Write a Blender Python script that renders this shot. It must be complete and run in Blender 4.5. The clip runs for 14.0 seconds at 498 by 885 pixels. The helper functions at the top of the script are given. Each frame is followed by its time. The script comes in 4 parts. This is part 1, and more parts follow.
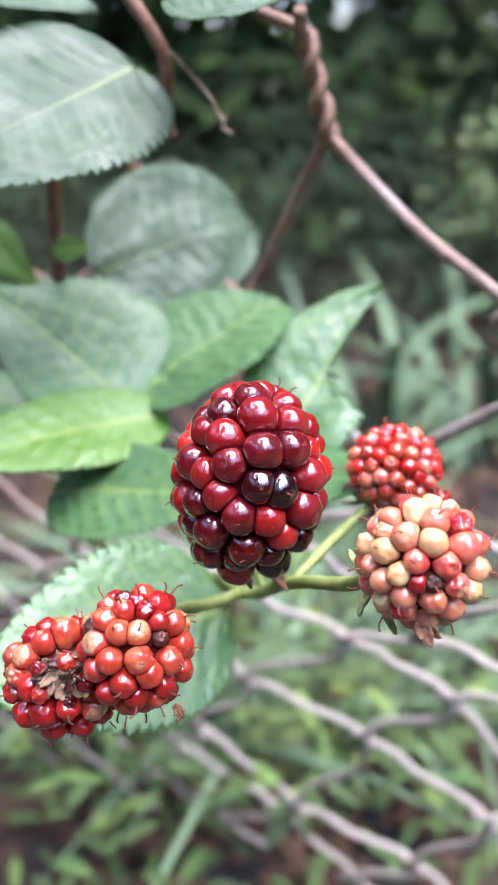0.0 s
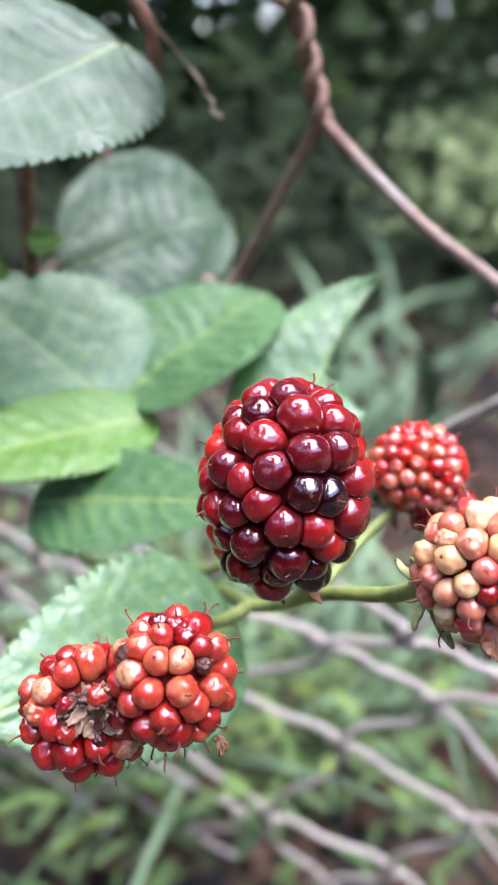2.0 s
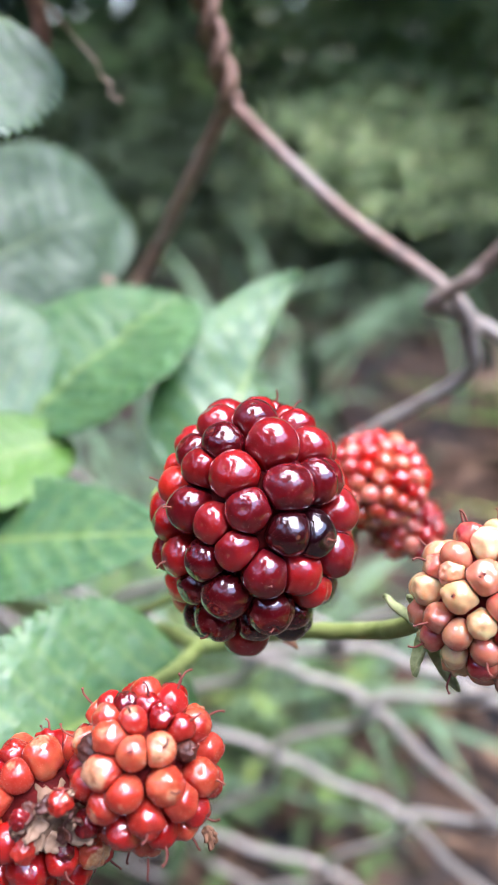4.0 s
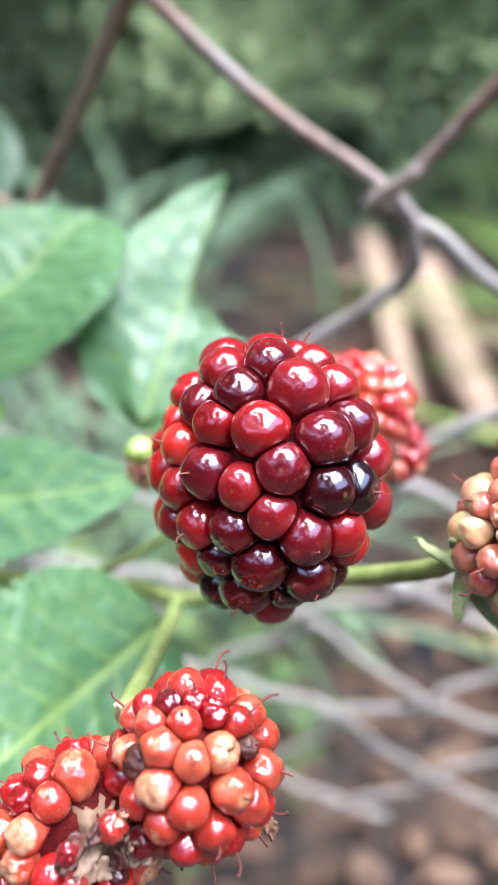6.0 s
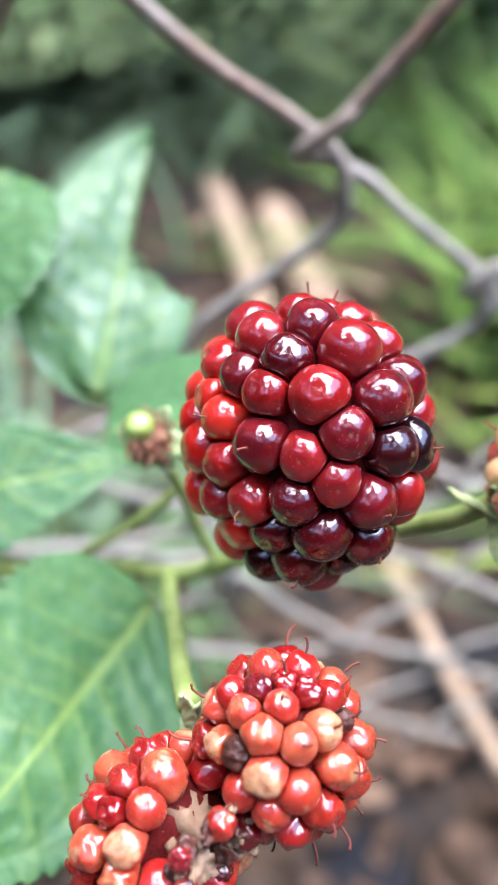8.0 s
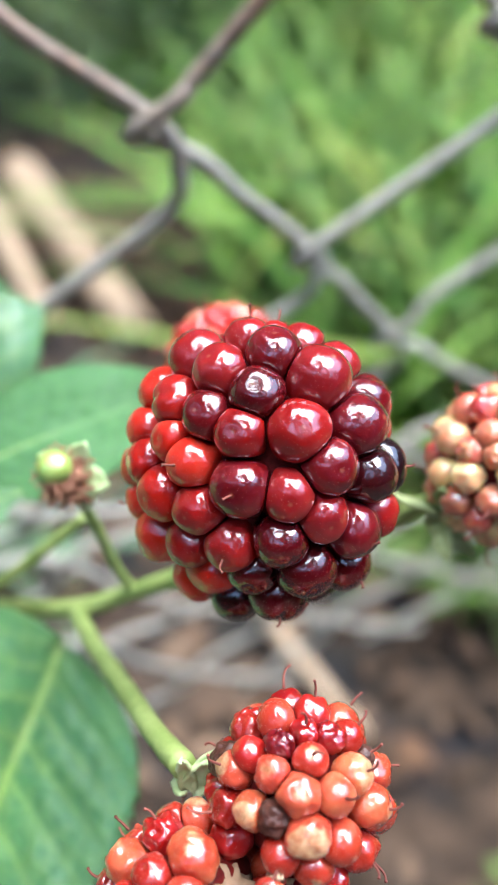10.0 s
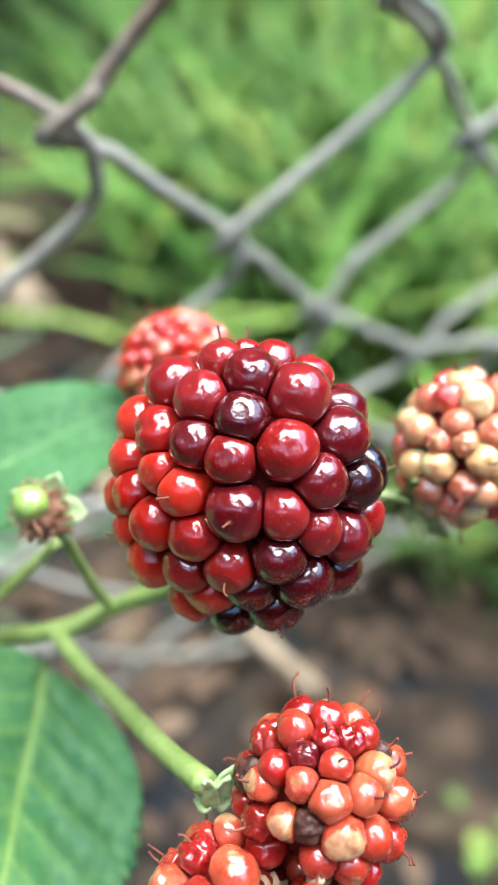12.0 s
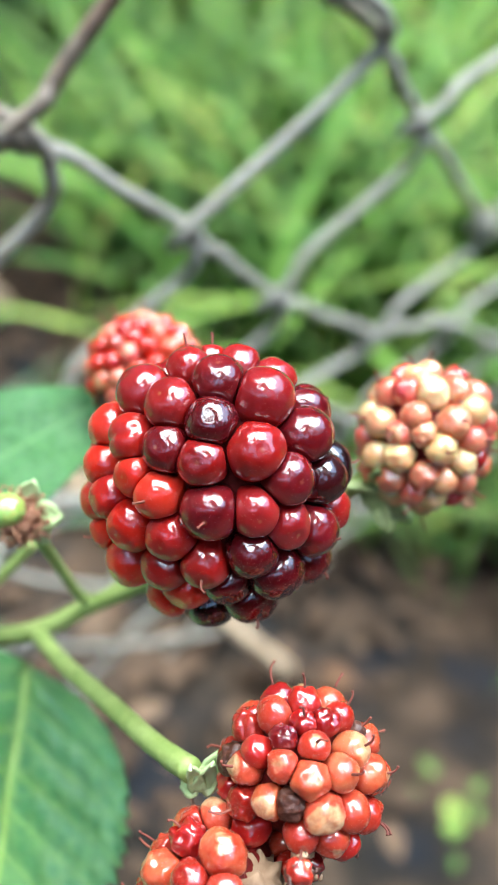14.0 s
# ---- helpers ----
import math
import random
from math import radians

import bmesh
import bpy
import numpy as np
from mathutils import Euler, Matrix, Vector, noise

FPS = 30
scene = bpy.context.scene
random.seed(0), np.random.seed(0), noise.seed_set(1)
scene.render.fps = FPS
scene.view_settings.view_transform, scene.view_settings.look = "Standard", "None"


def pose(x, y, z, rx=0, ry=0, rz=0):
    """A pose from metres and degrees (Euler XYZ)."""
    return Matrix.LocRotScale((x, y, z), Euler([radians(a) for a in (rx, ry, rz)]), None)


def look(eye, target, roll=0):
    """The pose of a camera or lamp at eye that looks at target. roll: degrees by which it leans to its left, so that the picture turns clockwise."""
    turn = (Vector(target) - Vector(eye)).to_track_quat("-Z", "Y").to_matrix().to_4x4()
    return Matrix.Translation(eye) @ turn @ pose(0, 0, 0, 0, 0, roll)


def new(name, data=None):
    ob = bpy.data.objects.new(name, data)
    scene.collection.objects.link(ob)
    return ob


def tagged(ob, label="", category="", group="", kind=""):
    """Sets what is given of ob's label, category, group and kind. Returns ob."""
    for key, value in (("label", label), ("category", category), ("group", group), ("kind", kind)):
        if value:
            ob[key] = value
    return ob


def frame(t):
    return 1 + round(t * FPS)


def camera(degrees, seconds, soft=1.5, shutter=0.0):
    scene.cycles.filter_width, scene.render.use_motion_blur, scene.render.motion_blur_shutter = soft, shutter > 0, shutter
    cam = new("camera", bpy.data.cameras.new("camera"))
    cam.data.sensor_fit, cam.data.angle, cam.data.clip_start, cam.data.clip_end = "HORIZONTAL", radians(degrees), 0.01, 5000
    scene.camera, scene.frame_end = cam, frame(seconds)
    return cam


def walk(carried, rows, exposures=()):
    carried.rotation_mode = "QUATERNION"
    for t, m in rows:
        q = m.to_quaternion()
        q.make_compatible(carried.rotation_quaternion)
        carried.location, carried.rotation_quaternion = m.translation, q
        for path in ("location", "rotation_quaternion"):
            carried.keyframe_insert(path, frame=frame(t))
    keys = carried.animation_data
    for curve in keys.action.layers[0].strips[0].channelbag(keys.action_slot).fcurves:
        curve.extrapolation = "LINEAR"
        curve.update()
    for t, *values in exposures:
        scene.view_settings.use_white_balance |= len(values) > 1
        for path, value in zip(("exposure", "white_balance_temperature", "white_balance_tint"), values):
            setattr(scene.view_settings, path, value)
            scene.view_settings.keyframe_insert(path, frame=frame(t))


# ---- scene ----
cam = camera(32.69, 14.0)
PATH = [
    (0, 0.00000, 0.00000, 0.42000, 67.371, -0.757, -0.349),
    (0.5, -0.00232, -0.00287, 0.42176, 67.384, -0.901, -1.202),
    (1, -0.00510, -0.00395, 0.42116, 67.428, -1.117, -2.255),
    (1.5, -0.00962, 0.00145, 0.41813, 67.415, -1.237, -3.521),
    (2, -0.01292, 0.00997, 0.41623, 67.479, -1.349, -5.086),
    (2.5, -0.01607, 0.01543, 0.41512, 67.474, -1.341, -7.257),
    (3, -0.01439, 0.01849, 0.41478, 67.501, -0.953, -9.770),
    (3.2, -0.01508, 0.02055, 0.41481, 67.431, -0.873, -10.569),
    (5.3, -0.02644, 0.03626, 0.41327, 64.074, -0.141, -20.796),
    (5.5, -0.02700, 0.03869, 0.41437, 62.937, 0.034, -21.789),
    (6, -0.02991, 0.04328, 0.41331, 60.705, 0.129, -24.612),
    (6.5, -0.03190, 0.04283, 0.41415, 59.527, -0.135, -27.911),
    (7, -0.03507, 0.04492, 0.41365, 58.367, -0.428, -30.583),
    (7.5, -0.03741, 0.04601, 0.41443, 57.997, -0.373, -33.390),
    (8, -0.04294, 0.05519, 0.41291, 57.460, -0.260, -35.666),
    (8.5, -0.04648, 0.06142, 0.41118, 57.115, -0.771, -40.544),
    (8.7, -0.04612, 0.06221, 0.41036, 57.088, -0.993, -42.360),
    (10.8, -0.05146, 0.07788, 0.41874, 53.751, -3.226, -56.058),
    (11, -0.05102, 0.07823, 0.41874, 53.754, -2.492, -56.526),
    (11.5, -0.05058, 0.07903, 0.42170, 53.325, -1.520, -59.332),
    (12, -0.05144, 0.07914, 0.42027, 52.648, -1.428, -60.851),
    (12.5, -0.05231, 0.08198, 0.41990, 52.264, -1.628, -62.088),
    (13, -0.05235, 0.08180, 0.41950, 51.947, -1.758, -62.943),
    (13.5, -0.05362, 0.08076, 0.42064, 51.782, -1.329, -63.715),
    (14, -0.05317, 0.07892, 0.42355, 51.586, -1.045, -64.323),
]
walk(cam, [(t, pose(x, y, z, rx, ry, rz)) for t, x, y, z, rx, ry, rz in PATH],
     [(0, 3.32, 6450, 26), (3.2, 3.22, 6450, 25), (5.3, 3.47, 6300, 20), (7, 3.5, 6300, 16), (8.7, 3.36, 6350, 17), (10.8, 3.38, 6420, 0), (14, 3.37, 6400, -3)])

cam.data.dof.use_dof = True
cam.data.dof.aperture_fstop = 24.0

# ---- daylight: bright overcast sky among trees ----
world = bpy.data.worlds.new("world")
scene.world = world
world.use_nodes = True
wt = world.node_tree
sky = wt.nodes.new("ShaderNodeTexSky")
sky.sky_type = "NISHITA"
sky.sun_disc = False
sky.sun_elevation = radians(76)
sky.sun_rotation = radians(153)
sky.air_density, sky.dust_density, sky.ozone_density = 1.0, 1.0, 1.0
wt.links.new(sky.outputs[0], wt.nodes["Background"].inputs[0])
wt.nodes["Background"].inputs[1].default_value = 0.14
sun = new("sun", bpy.data.lights.new("sun", "SUN"))
sun.data.energy, sun.data.angle, sun.data.color = 1.5, radians(68), (0.95, 0.97, 1.0)
sun.matrix_world = look((0.2, -0.4, 4.0), (0, 0, 0))


# ---- materials ----
def node_mat(name):
    m = bpy.data.materials.new(name)
    m.use_nodes = True
    return m, m.node_tree.nodes, m.node_tree.links, m.node_tree.nodes["Principled BSDF"]


def noise_tex(n, l, scale, detail=3.0, rough=0.55, coords="Object"):
    tc = n.new("ShaderNodeTexCoord")
    t = n.new("ShaderNodeTexNoise")
    t.inputs["Scale"].default_value, t.inputs["Detail"].default_value, t.inputs["Roughness"].default_value = scale, detail, rough
    l.new(tc.outputs[coords], t.inputs["Vector"])
    return t.outputs["Fac"]


def ramp(n, l, fac, stops):
    r = n.new("ShaderNodeValToRGB")
    while len(r.color_ramp.elements) < len(stops):
        r.color_ramp.elements.new(0.5)
    for e, (at, col) in zip(r.color_ramp.elements, stops):
        e.position, e.color = at, (*col, 1)
    l.new(fac, r.inputs[0])
    return r.outputs[0]


def mix(n, l, fac, a, b, mode="MIX"):
    m = n.new("ShaderNodeMix")
    m.data_type, m.blend_type = "RGBA", mode
    for at, v in ((0, fac), (6, a), (7, b)):
        if isinstance(v, (int, float)):
            m.inputs[at].default_value = v
        elif isinstance(v, tuple):
            m.inputs[at].default_value = (*v, 1)
        else:
            l.new(v, m.inputs[at])
    return m.outputs[2]


def bump(n, l, b, height, strength, distance):
    u = n.new("ShaderNodeBump")
    u.inputs["Strength"].default_value, u.inputs["Distance"].default_value = strength, distance
    l.new(height, u.inputs["Height"])
    l.new(u.outputs[0], b.inputs["Normal"])


def attribute(n, name):
    a = n.new("ShaderNodeAttribute")
    a.attribute_name = name
    return a.outputs["Fac"]


def skin(name, dark, mid, light, rough=0.16, sss=0.25, speck=0.6, scar=0.0, flush=None):
    """Glossy drupelet skin: tones of flesh showing through, a few pale specks, perhaps a dried tan scar."""
    m, n, l, b = node_mat(name)
    info = n.new("ShaderNodeObjectInfo")
    place = n.new("ShaderNodeVectorMath")
    place.operation = "ADD"
    l.new(n.new("ShaderNodeTexCoord").outputs["Object"], place.inputs[0])
    l.new(info.outputs["Location"], place.inputs[1])

    def cloud(scale, detail, rough_=0.55):
        t = n.new("ShaderNodeTexNoise")
        t.inputs["Scale"].default_value, t.inputs["Detail"].default_value, t.inputs["Roughness"].default_value = scale, detail, rough_
        l.new(place.outputs[0], t.inputs["Vector"])
        return t.outputs["Fac"]

    half = n.new("ShaderNodeMapRange")
    half.inputs["From Max"].default_value = 2.0
    add = n.new("ShaderNodeMath")
    add.operation = "ADD"
    l.new(cloud(420.0, 3.0), add.inputs[0])
    l.new(info.outputs["Random"], add.inputs[1])
    l.new(add.outputs[0], half.inputs["Value"])
    col = ramp(n, l, half.outputs[0], [(0.2, dark), (0.5, mid), (0.8, light)])
    if flush:
        col = mix(n, l, ramp(n, l, cloud(300.0, 3.0, 0.6), [(0.42, (0, 0, 0)), (0.72, (0.8, 0.8, 0.8))]), col, flush)
    vor = n.new("ShaderNodeTexVoronoi")
    vor.inputs["Scale"].default_value = 3600.0
    l.new(place.outputs[0], vor.inputs["Vector"])
    dots = ramp(n, l, vor.outputs["Distance"], [(0.07, (speck, speck, speck)), (0.13, (0, 0, 0))])
    col = mix(n, l, dots, col, (0.75, 0.4, 0.34))
    fine = cloud(4000.0, 4.0)
    rr = ramp(n, l, fine, [(0.3, (rough * 1.2,) * 3), (0.75, (rough * 2.0,) * 3)])
    if scar:
        ragged = n.new("ShaderNodeMath")
        ragged.operation = "MULTIPLY_ADD"
        ragged.inputs[1].default_value = 0.9
        l.new(cloud(480.0, 4.0, 0.6), ragged.inputs[0])
        l.new(attribute(n, "crown"), ragged.inputs[2])
        chance = n.new("ShaderNodeMath")
        chance.operation = "MULTIPLY_ADD"
        chance.inputs[1].default_value = 0.7
        l.new(info.outputs["Random"], chance.inputs[0])
        l.new(ragged.outputs[0], chance.inputs[2])
        over = n.new("ShaderNodeMath")
        over.operation = "SUBTRACT"
        over.inputs[1].default_value = scar
        l.new(chance.outputs[0], over.inputs[0])
        patch = ramp(n, l, over.outputs[0], [(0.0, (0, 0, 0)), (0.12, (0.85, 0.85, 0.85))])
        col = mix(n, l, patch, col, ramp(n, l, cloud(1500.0, 3.0), [(0.3, (0.3, 0.13, 0.06)), (0.7, (0.6, 0.36, 0.2))]))
        rr = mix(n, l, patch, rr, (0.45, 0.45, 0.45))
    l.new(col, b.inputs["Base Color"])
    b.inputs["Subsurface Weight"].default_value = sss
    b.inputs["Subsurface Radius"].default_value = (1.0, 0.25, 0.15)
    b.inputs["Subsurface Scale"].default_value = 0.002
    l.new(rr, b.inputs["Roughness"])
    b.inputs["IOR"].default_value = 1.4
    b.inputs["Specular IOR Level"].default_value = 0.15
    b.inputs["Coat Weight"].default_value = 1.0
    b.inputs["Coat IOR"].default_value = 1.7
    b.inputs["Coat Roughness"].default_value = 0.1
    scarlet = ramp(n, l, attribute(n, "crown"), [(0.993, (0, 0, 0)), (0.999, (0.4, 0.4, 0.4))])
    col = mix(n, l, scarlet, col, (0.3, 0.14, 0.07))
    l.new(col, b.inputs["Base Color"])
    grain = n.new("ShaderNodeMath")
    grain.operation = "MULTIPLY_ADD"
    grain.inputs[1].default_value = 0.05
    l.new(cloud(5200.0, 2.0, 0.5), grain.inputs[0])
    l.new(cloud(520.0, 2.5, 0.5), grain.inputs[2])
    bump(n, l, b, grain.outputs[0], 0.55, 0.0003)
    l.new(b.inputs["Normal"].links[0].from_socket, b.inputs["Coat Normal"])
    return m


def dry_mat(name, dark, light, scale=40.0, rough=0.85, sheen=0.0, depth=0.0004):
    m, n, l, b = node_mat(name)
    f = noise_tex(n, l, scale, 5.0, 0.65)
    g = noise_tex(n, l, scale * 0.13, 2.0)
    base = ramp(n, l, f, [(0.3, dark), (0.7, light)])
    base = mix(n, l, g, base, tuple(0.6 * c for c in dark), "MIX") if sheen == 0 else base
    l.new(base, b.inputs["Base Color"])
    b.inputs["Roughness"].default_value = rough
    bump(n, l, b, f, 0.6, depth)
    return m


def leaf_mat(name, dark, mid, vein, rough=0.38, spec=0.6, relief=0.4):
    """Leaf skin: blotched green, paler veins, fine net of cells that swell between the smallest veins."""
    m, n, l, b = node_mat(name)
    f = noise_tex(n, l, 90.0, 4.0)
    g = noise_tex(n, l, 1100.0, 3.0)
    col = ramp(n, l, f, [(0.3, dark), (0.7, mid)])
    col = mix(n, l, 0.25, col, ramp(n, l, g, [(0.35, dark), (0.65, mid)]))
    cells = n.new("ShaderNodeTexVoronoi")
    cells.feature = "SMOOTH_F1"
    cells.inputs["Scale"].default_value, cells.inputs["Smoothness"].default_value = 620.0, 0.6
    l.new(n.new("ShaderNodeTexCoord").outputs["Object"], cells.inputs["Vector"])
    net = ramp(n, l, cells.outputs["Distance"], [(0.3, (0, 0, 0)), (0.75, (0.14, 0.14, 0.14))])
    col = mix(n, l, net, col, vein)
    col = mix(n, l, attribute(n, "vein"), col, vein)
    l.new(col, b.inputs["Base Color"])
    wet = noise_tex(n, l, 130.0, 3.0, 0.6)
    l.new(ramp(n, l, wet, [(0.35, (rough * 0.8,) * 3), (0.65, (rough * 1.35,) * 3)]), b.inputs["Roughness"])
    b.inputs["Specular IOR Level"].default_value = spec
    b.inputs["Subsurface Weight"].default_value = 0.15
    b.inputs["Subsurface Radius"].default_value = (0.5, 1.0, 0.2)
    b.inputs["Subsurface Scale"].default_value = 0.002
    height = n.new("ShaderNodeMath")
    height.operation = "MULTIPLY_ADD"
    height.inputs[1].default_value = -1.0
    l.new(cells.outputs["Distance"], height.inputs[0])
    l.new(g, height.inputs[2])
    bump(n, l, b, height.outputs[0], relief, 0.0004)
    return m


def stuff_mat(name, stops, rough=0.6, spec=0.4, trans=0.0):
    """Leaves and blades in the distance: each island its own shade."""
    m, n, l, b = node_mat(name)
    rnd = n.new("ShaderNodeNewGeometry").outputs["Random Per Island"]
    col = ramp(n, l, rnd, stops)
    col = mix(n, l, 0.3, col, ramp(n, l, noise_tex(n, l, 30.0), [(0.3, stops[0][1]), (0.7, stops[-1][1])]))
    l.new(col, b.inputs["Base Color"])
    b.inputs["Roughness"].default_value = rough
    b.inputs["Specular IOR Level"].default_value = spec
    if trans:
        b.inputs["Subsurface Weight"].default_value = trans
        b.inputs["Subsurface Radius"].default_value = (0.5, 1.0, 0.2)
        b.inputs["Subsurface Scale"].default_value = 0.004
    return m


DARK = skin("ripe_black_skin", (0.004, 0.001, 0.002), (0.012, 0.0015, 0.003), (0.03, 0.002, 0.003), 0.2, 0.0, 0.15)
DUSK = skin("blackening_skin", (0.022, 0.001, 0.003), (0.06, 0.002, 0.004), (0.11, 0.004, 0.006), 0.16, 0.3, 0.4)
DEEP = skin("dark_wine_skin", (0.068, 0.003, 0.006), (0.165, 0.007, 0.01), (0.24, 0.011, 0.012), 0.14, 0.7, 0.6)
RED = skin("deep_red_skin", (0.16, 0.005, 0.006), (0.27, 0.009, 0.009), (0.37, 0.016, 0.012), 0.14, 0.8, 0.6)
BRIGHT = skin("bright_red_skin", (0.32, 0.007, 0.006), (0.43, 0.013, 0.008), (0.5, 0.028, 0.015), 0.15, 0.85, 0.6)
ORANGE = skin("unripe_red_skin", (0.25, 0.012, 0.008), (0.34, 0.028, 0.014), (0.45, 0.09, 0.038), 0.16, 0.55, 0.5, 1.8, (0.48, 0.14, 0.06))
PEACH = skin("peach_skin", (0.3, 0.024, 0.013), (0.39, 0.06, 0.026), (0.49, 0.145, 0.065), 0.16, 0.55, 0.5, 1.75, (0.4, 0.025, 0.014))
BRICK = skin("brick_red_skin", (0.22, 0.011, 0.008), (0.31, 0.022, 0.013), (0.42, 0.06, 0.03), 0.17, 0.5, 0.6, 1.9)
SCARRED = skin("scarred_red_skin", (0.26, 0.014, 0.01), (0.37, 0.03, 0.017), (0.48, 0.085, 0.042), 0.18, 0.5, 0.3, 1.55)
ROSE = skin("rose_skin", (0.33, 0.02, 0.025), (0.46, 0.05, 0.045), (0.56, 0.13, 0.09), 0.16, 0.6, 0.3, 1.85, (0.6, 0.27, 0.15))
BLUSH = skin("blushed_skin", (0.44, 0.13, 0.08), (0.54, 0.25, 0.13), (0.6, 0.37, 0.19), 0.16, 0.65, 0.3, 1.95, (0.42, 0.06, 0.045))
GREENISH = skin("pale_green_skin", (0.2, 0.3, 0.06), (0.32, 0.42, 0.12), (0.45, 0.52, 0.22), 0.2, 0.3, 0.1)
CREAM = skin("cream_skin", (0.52, 0.34, 0.15), (0.61, 0.45, 0.22), (0.69, 0.56, 0.32), 0.15, 0.6, 0.2, 0.0, (0.55, 0.22, 0.11))
HUSK = dry_mat("dried_husk", (0.03, 0.008, 0.006), (0.18, 0.055, 0.03), 900.0, 0.45)
FLESH = dry_mat("red_flesh", (0.03, 0.002, 0.002), (0.11, 0.006, 0.005), 700.0, 0.7, 1.0)
FLESH.node_tree.nodes["Principled BSDF"].inputs["Specular IOR Level"].default_value = 0.1
PITH = dry_mat("pale_pith", (0.18, 0.1, 0.055), (0.42, 0.27, 0.17), 420.0)
PAPER = dry_mat("papery_shred", (0.2, 0.11, 0.06), (0.46, 0.31, 0.2), 260.0, 0.7, 1.0)
HAIR = dry_mat("style_hair", (0.12, 0.02, 0.015), (0.38, 0.1, 0.06), 200.0)
SEPAL_G = dry_mat("downy_green_sepal", (0.13, 0.2, 0.05), (0.42, 0.46, 0.22), 500.0, 0.8, 1.0)
SEPAL_B = dry_mat("brown_sepal", (0.1, 0.04, 0.02), (0.36, 0.18, 0.09), 400.0, 0.8, 1.0)
STAMEN = dry_mat("withered_stamen", (0.16, 0.06, 0.03), (0.42, 0.2, 0.12), 900.0, 0.8, 1.0)
SEPAL_P = dry_mat("pale_green_sepal", (0.34, 0.46, 0.18), (0.56, 0.64, 0.36), 300.0, 0.6, 1.0)
STEM = dry_mat("green_stem", (0.16, 0.225, 0.05), (0.3, 0.36, 0.115), 350.0, 0.6, 1.0)
CANE = dry_mat("brown_cane", (0.1, 0.045, 0.03), (0.3, 0.16, 0.1), 250.0, 0.7, 1.0)
TWIG = dry_mat("dry_tendril", (0.22, 0.15, 0.1), (0.5, 0.4, 0.3), 300.0, 0.8, 1.0)
WIRE, n, l, b = node_mat("rusty_wire")
fine_rust = noise_tex(n, l, 420.0, 5.0, 0.65)
place = n.new("ShaderNodeVectorMath")
place.operation = "DOT_PRODUCT"
place.inputs[1].default_value = (-3.2, 0.0, 4.0)
l.new(n.new("ShaderNodeNewGeometry").outputs["Position"], place.inputs[0])
rusted = n.new("ShaderNodeMath")
rusted.operation = "ADD"
l.new(place.outputs["Value"], rusted.inputs[0])
l.new(noise_tex(n, l, 34.0, 3.0, 0.6), rusted.inputs[1])
# beyond the bare tops of the strands the zinc lasts longer, with a green-grey film
share = n.new("ShaderNodeMapRange")
share.inputs["From Min"].default_value, share.inputs["From Max"].default_value = 1.72, 2.02
share.inputs["To Min"].default_value, share.inputs["To Max"].default_value = 0.12, 0.9
l.new(rusted.outputs[0], share.inputs["Value"])
col = mix(n, l, share.outputs[0], ramp(n, l, fine_rust, [(0.3, (0.26, 0.245, 0.205)), (0.7, (0.44, 0.42, 0.365))]), ramp(n, l, fine_rust, [(0.3, (0.085, 0.036, 0.02)), (0.7, (0.27, 0.145, 0.085))]))
l.new(col, b.inputs["Base Color"])
b.inputs["Roughness"].default_value = 0.6
bump(n, l, b, fine_rust, 0.6, 0.0003)
LEAF = leaf_mat("bramble_leaf_green", (0.032, 0.105, 0.036), (0.065, 0.165, 0.06), (0.23, 0.33, 0.085), 0.42, 0.58)
LEAF_L = leaf_mat("young_leaf_green", (0.052, 0.15, 0.016), (0.085, 0.215, 0.026), (0.22, 0.33, 0.08))
LEAF_G = leaf_mat("blue_green_leaf", (0.04, 0.076, 0.044), (0.066, 0.11, 0.064), (0.115, 0.165, 0.095), 0.5, 0.3, 0.15)
LEAF_M = leaf_mat("matte_leaf_green", (0.035, 0.1, 0.035), (0.06, 0.15, 0.05), (0.1, 0.2, 0.075), 0.6, 0.25, 0.3)
RIB = dry_mat("leaf_rib", (0.13, 0.22, 0.07), (0.24, 0.34, 0.12), 500.0, 0.6, 1.0)


# ---- building helpers ----
def finish(name, bm, material, smooth=True):
    me = bpy.data.meshes.new(name)
    bm.to_mesh(me)
    bm.free()
    me.materials.append(material)
    if smooth:
        me.polygons.foreach_set("use_smooth", [True] * len(me.polygons))
    return me


def part(name, bm, material, parent, label=""):
    ob = new(name, finish(name, bm, material) if isinstance(bm, bmesh.types.BMesh) else bm)
    ob.parent = parent
    if label:
        tagged(ob, label)
    return ob


def thing(name, at, label, category, group=""):
    ob = new(name)
    ob.location = at
    ob.empty_display_size = 0.005
    return tagged(ob, label, category, group)


def smooth_line(points, per=8):
    """A Catmull-Rom line through the points."""
    p = [Vector(q) for q in points]
    p = [2 * p[0] - p[1], *p, 2 * p[-1] - p[-2]]
    out = []
    for a, b, c, d in zip(p, p[1:], p[2:], p[3:]):
        for k in range(per):
            t = k / per
            out.append(0.5 * (2 * b + (c - a) * t + (2 * a - 5 * b + 4 * c - d) * t * t + (3 * b - a - 3 * c + d) * t ** 3))
    return [*out, p[-2]]


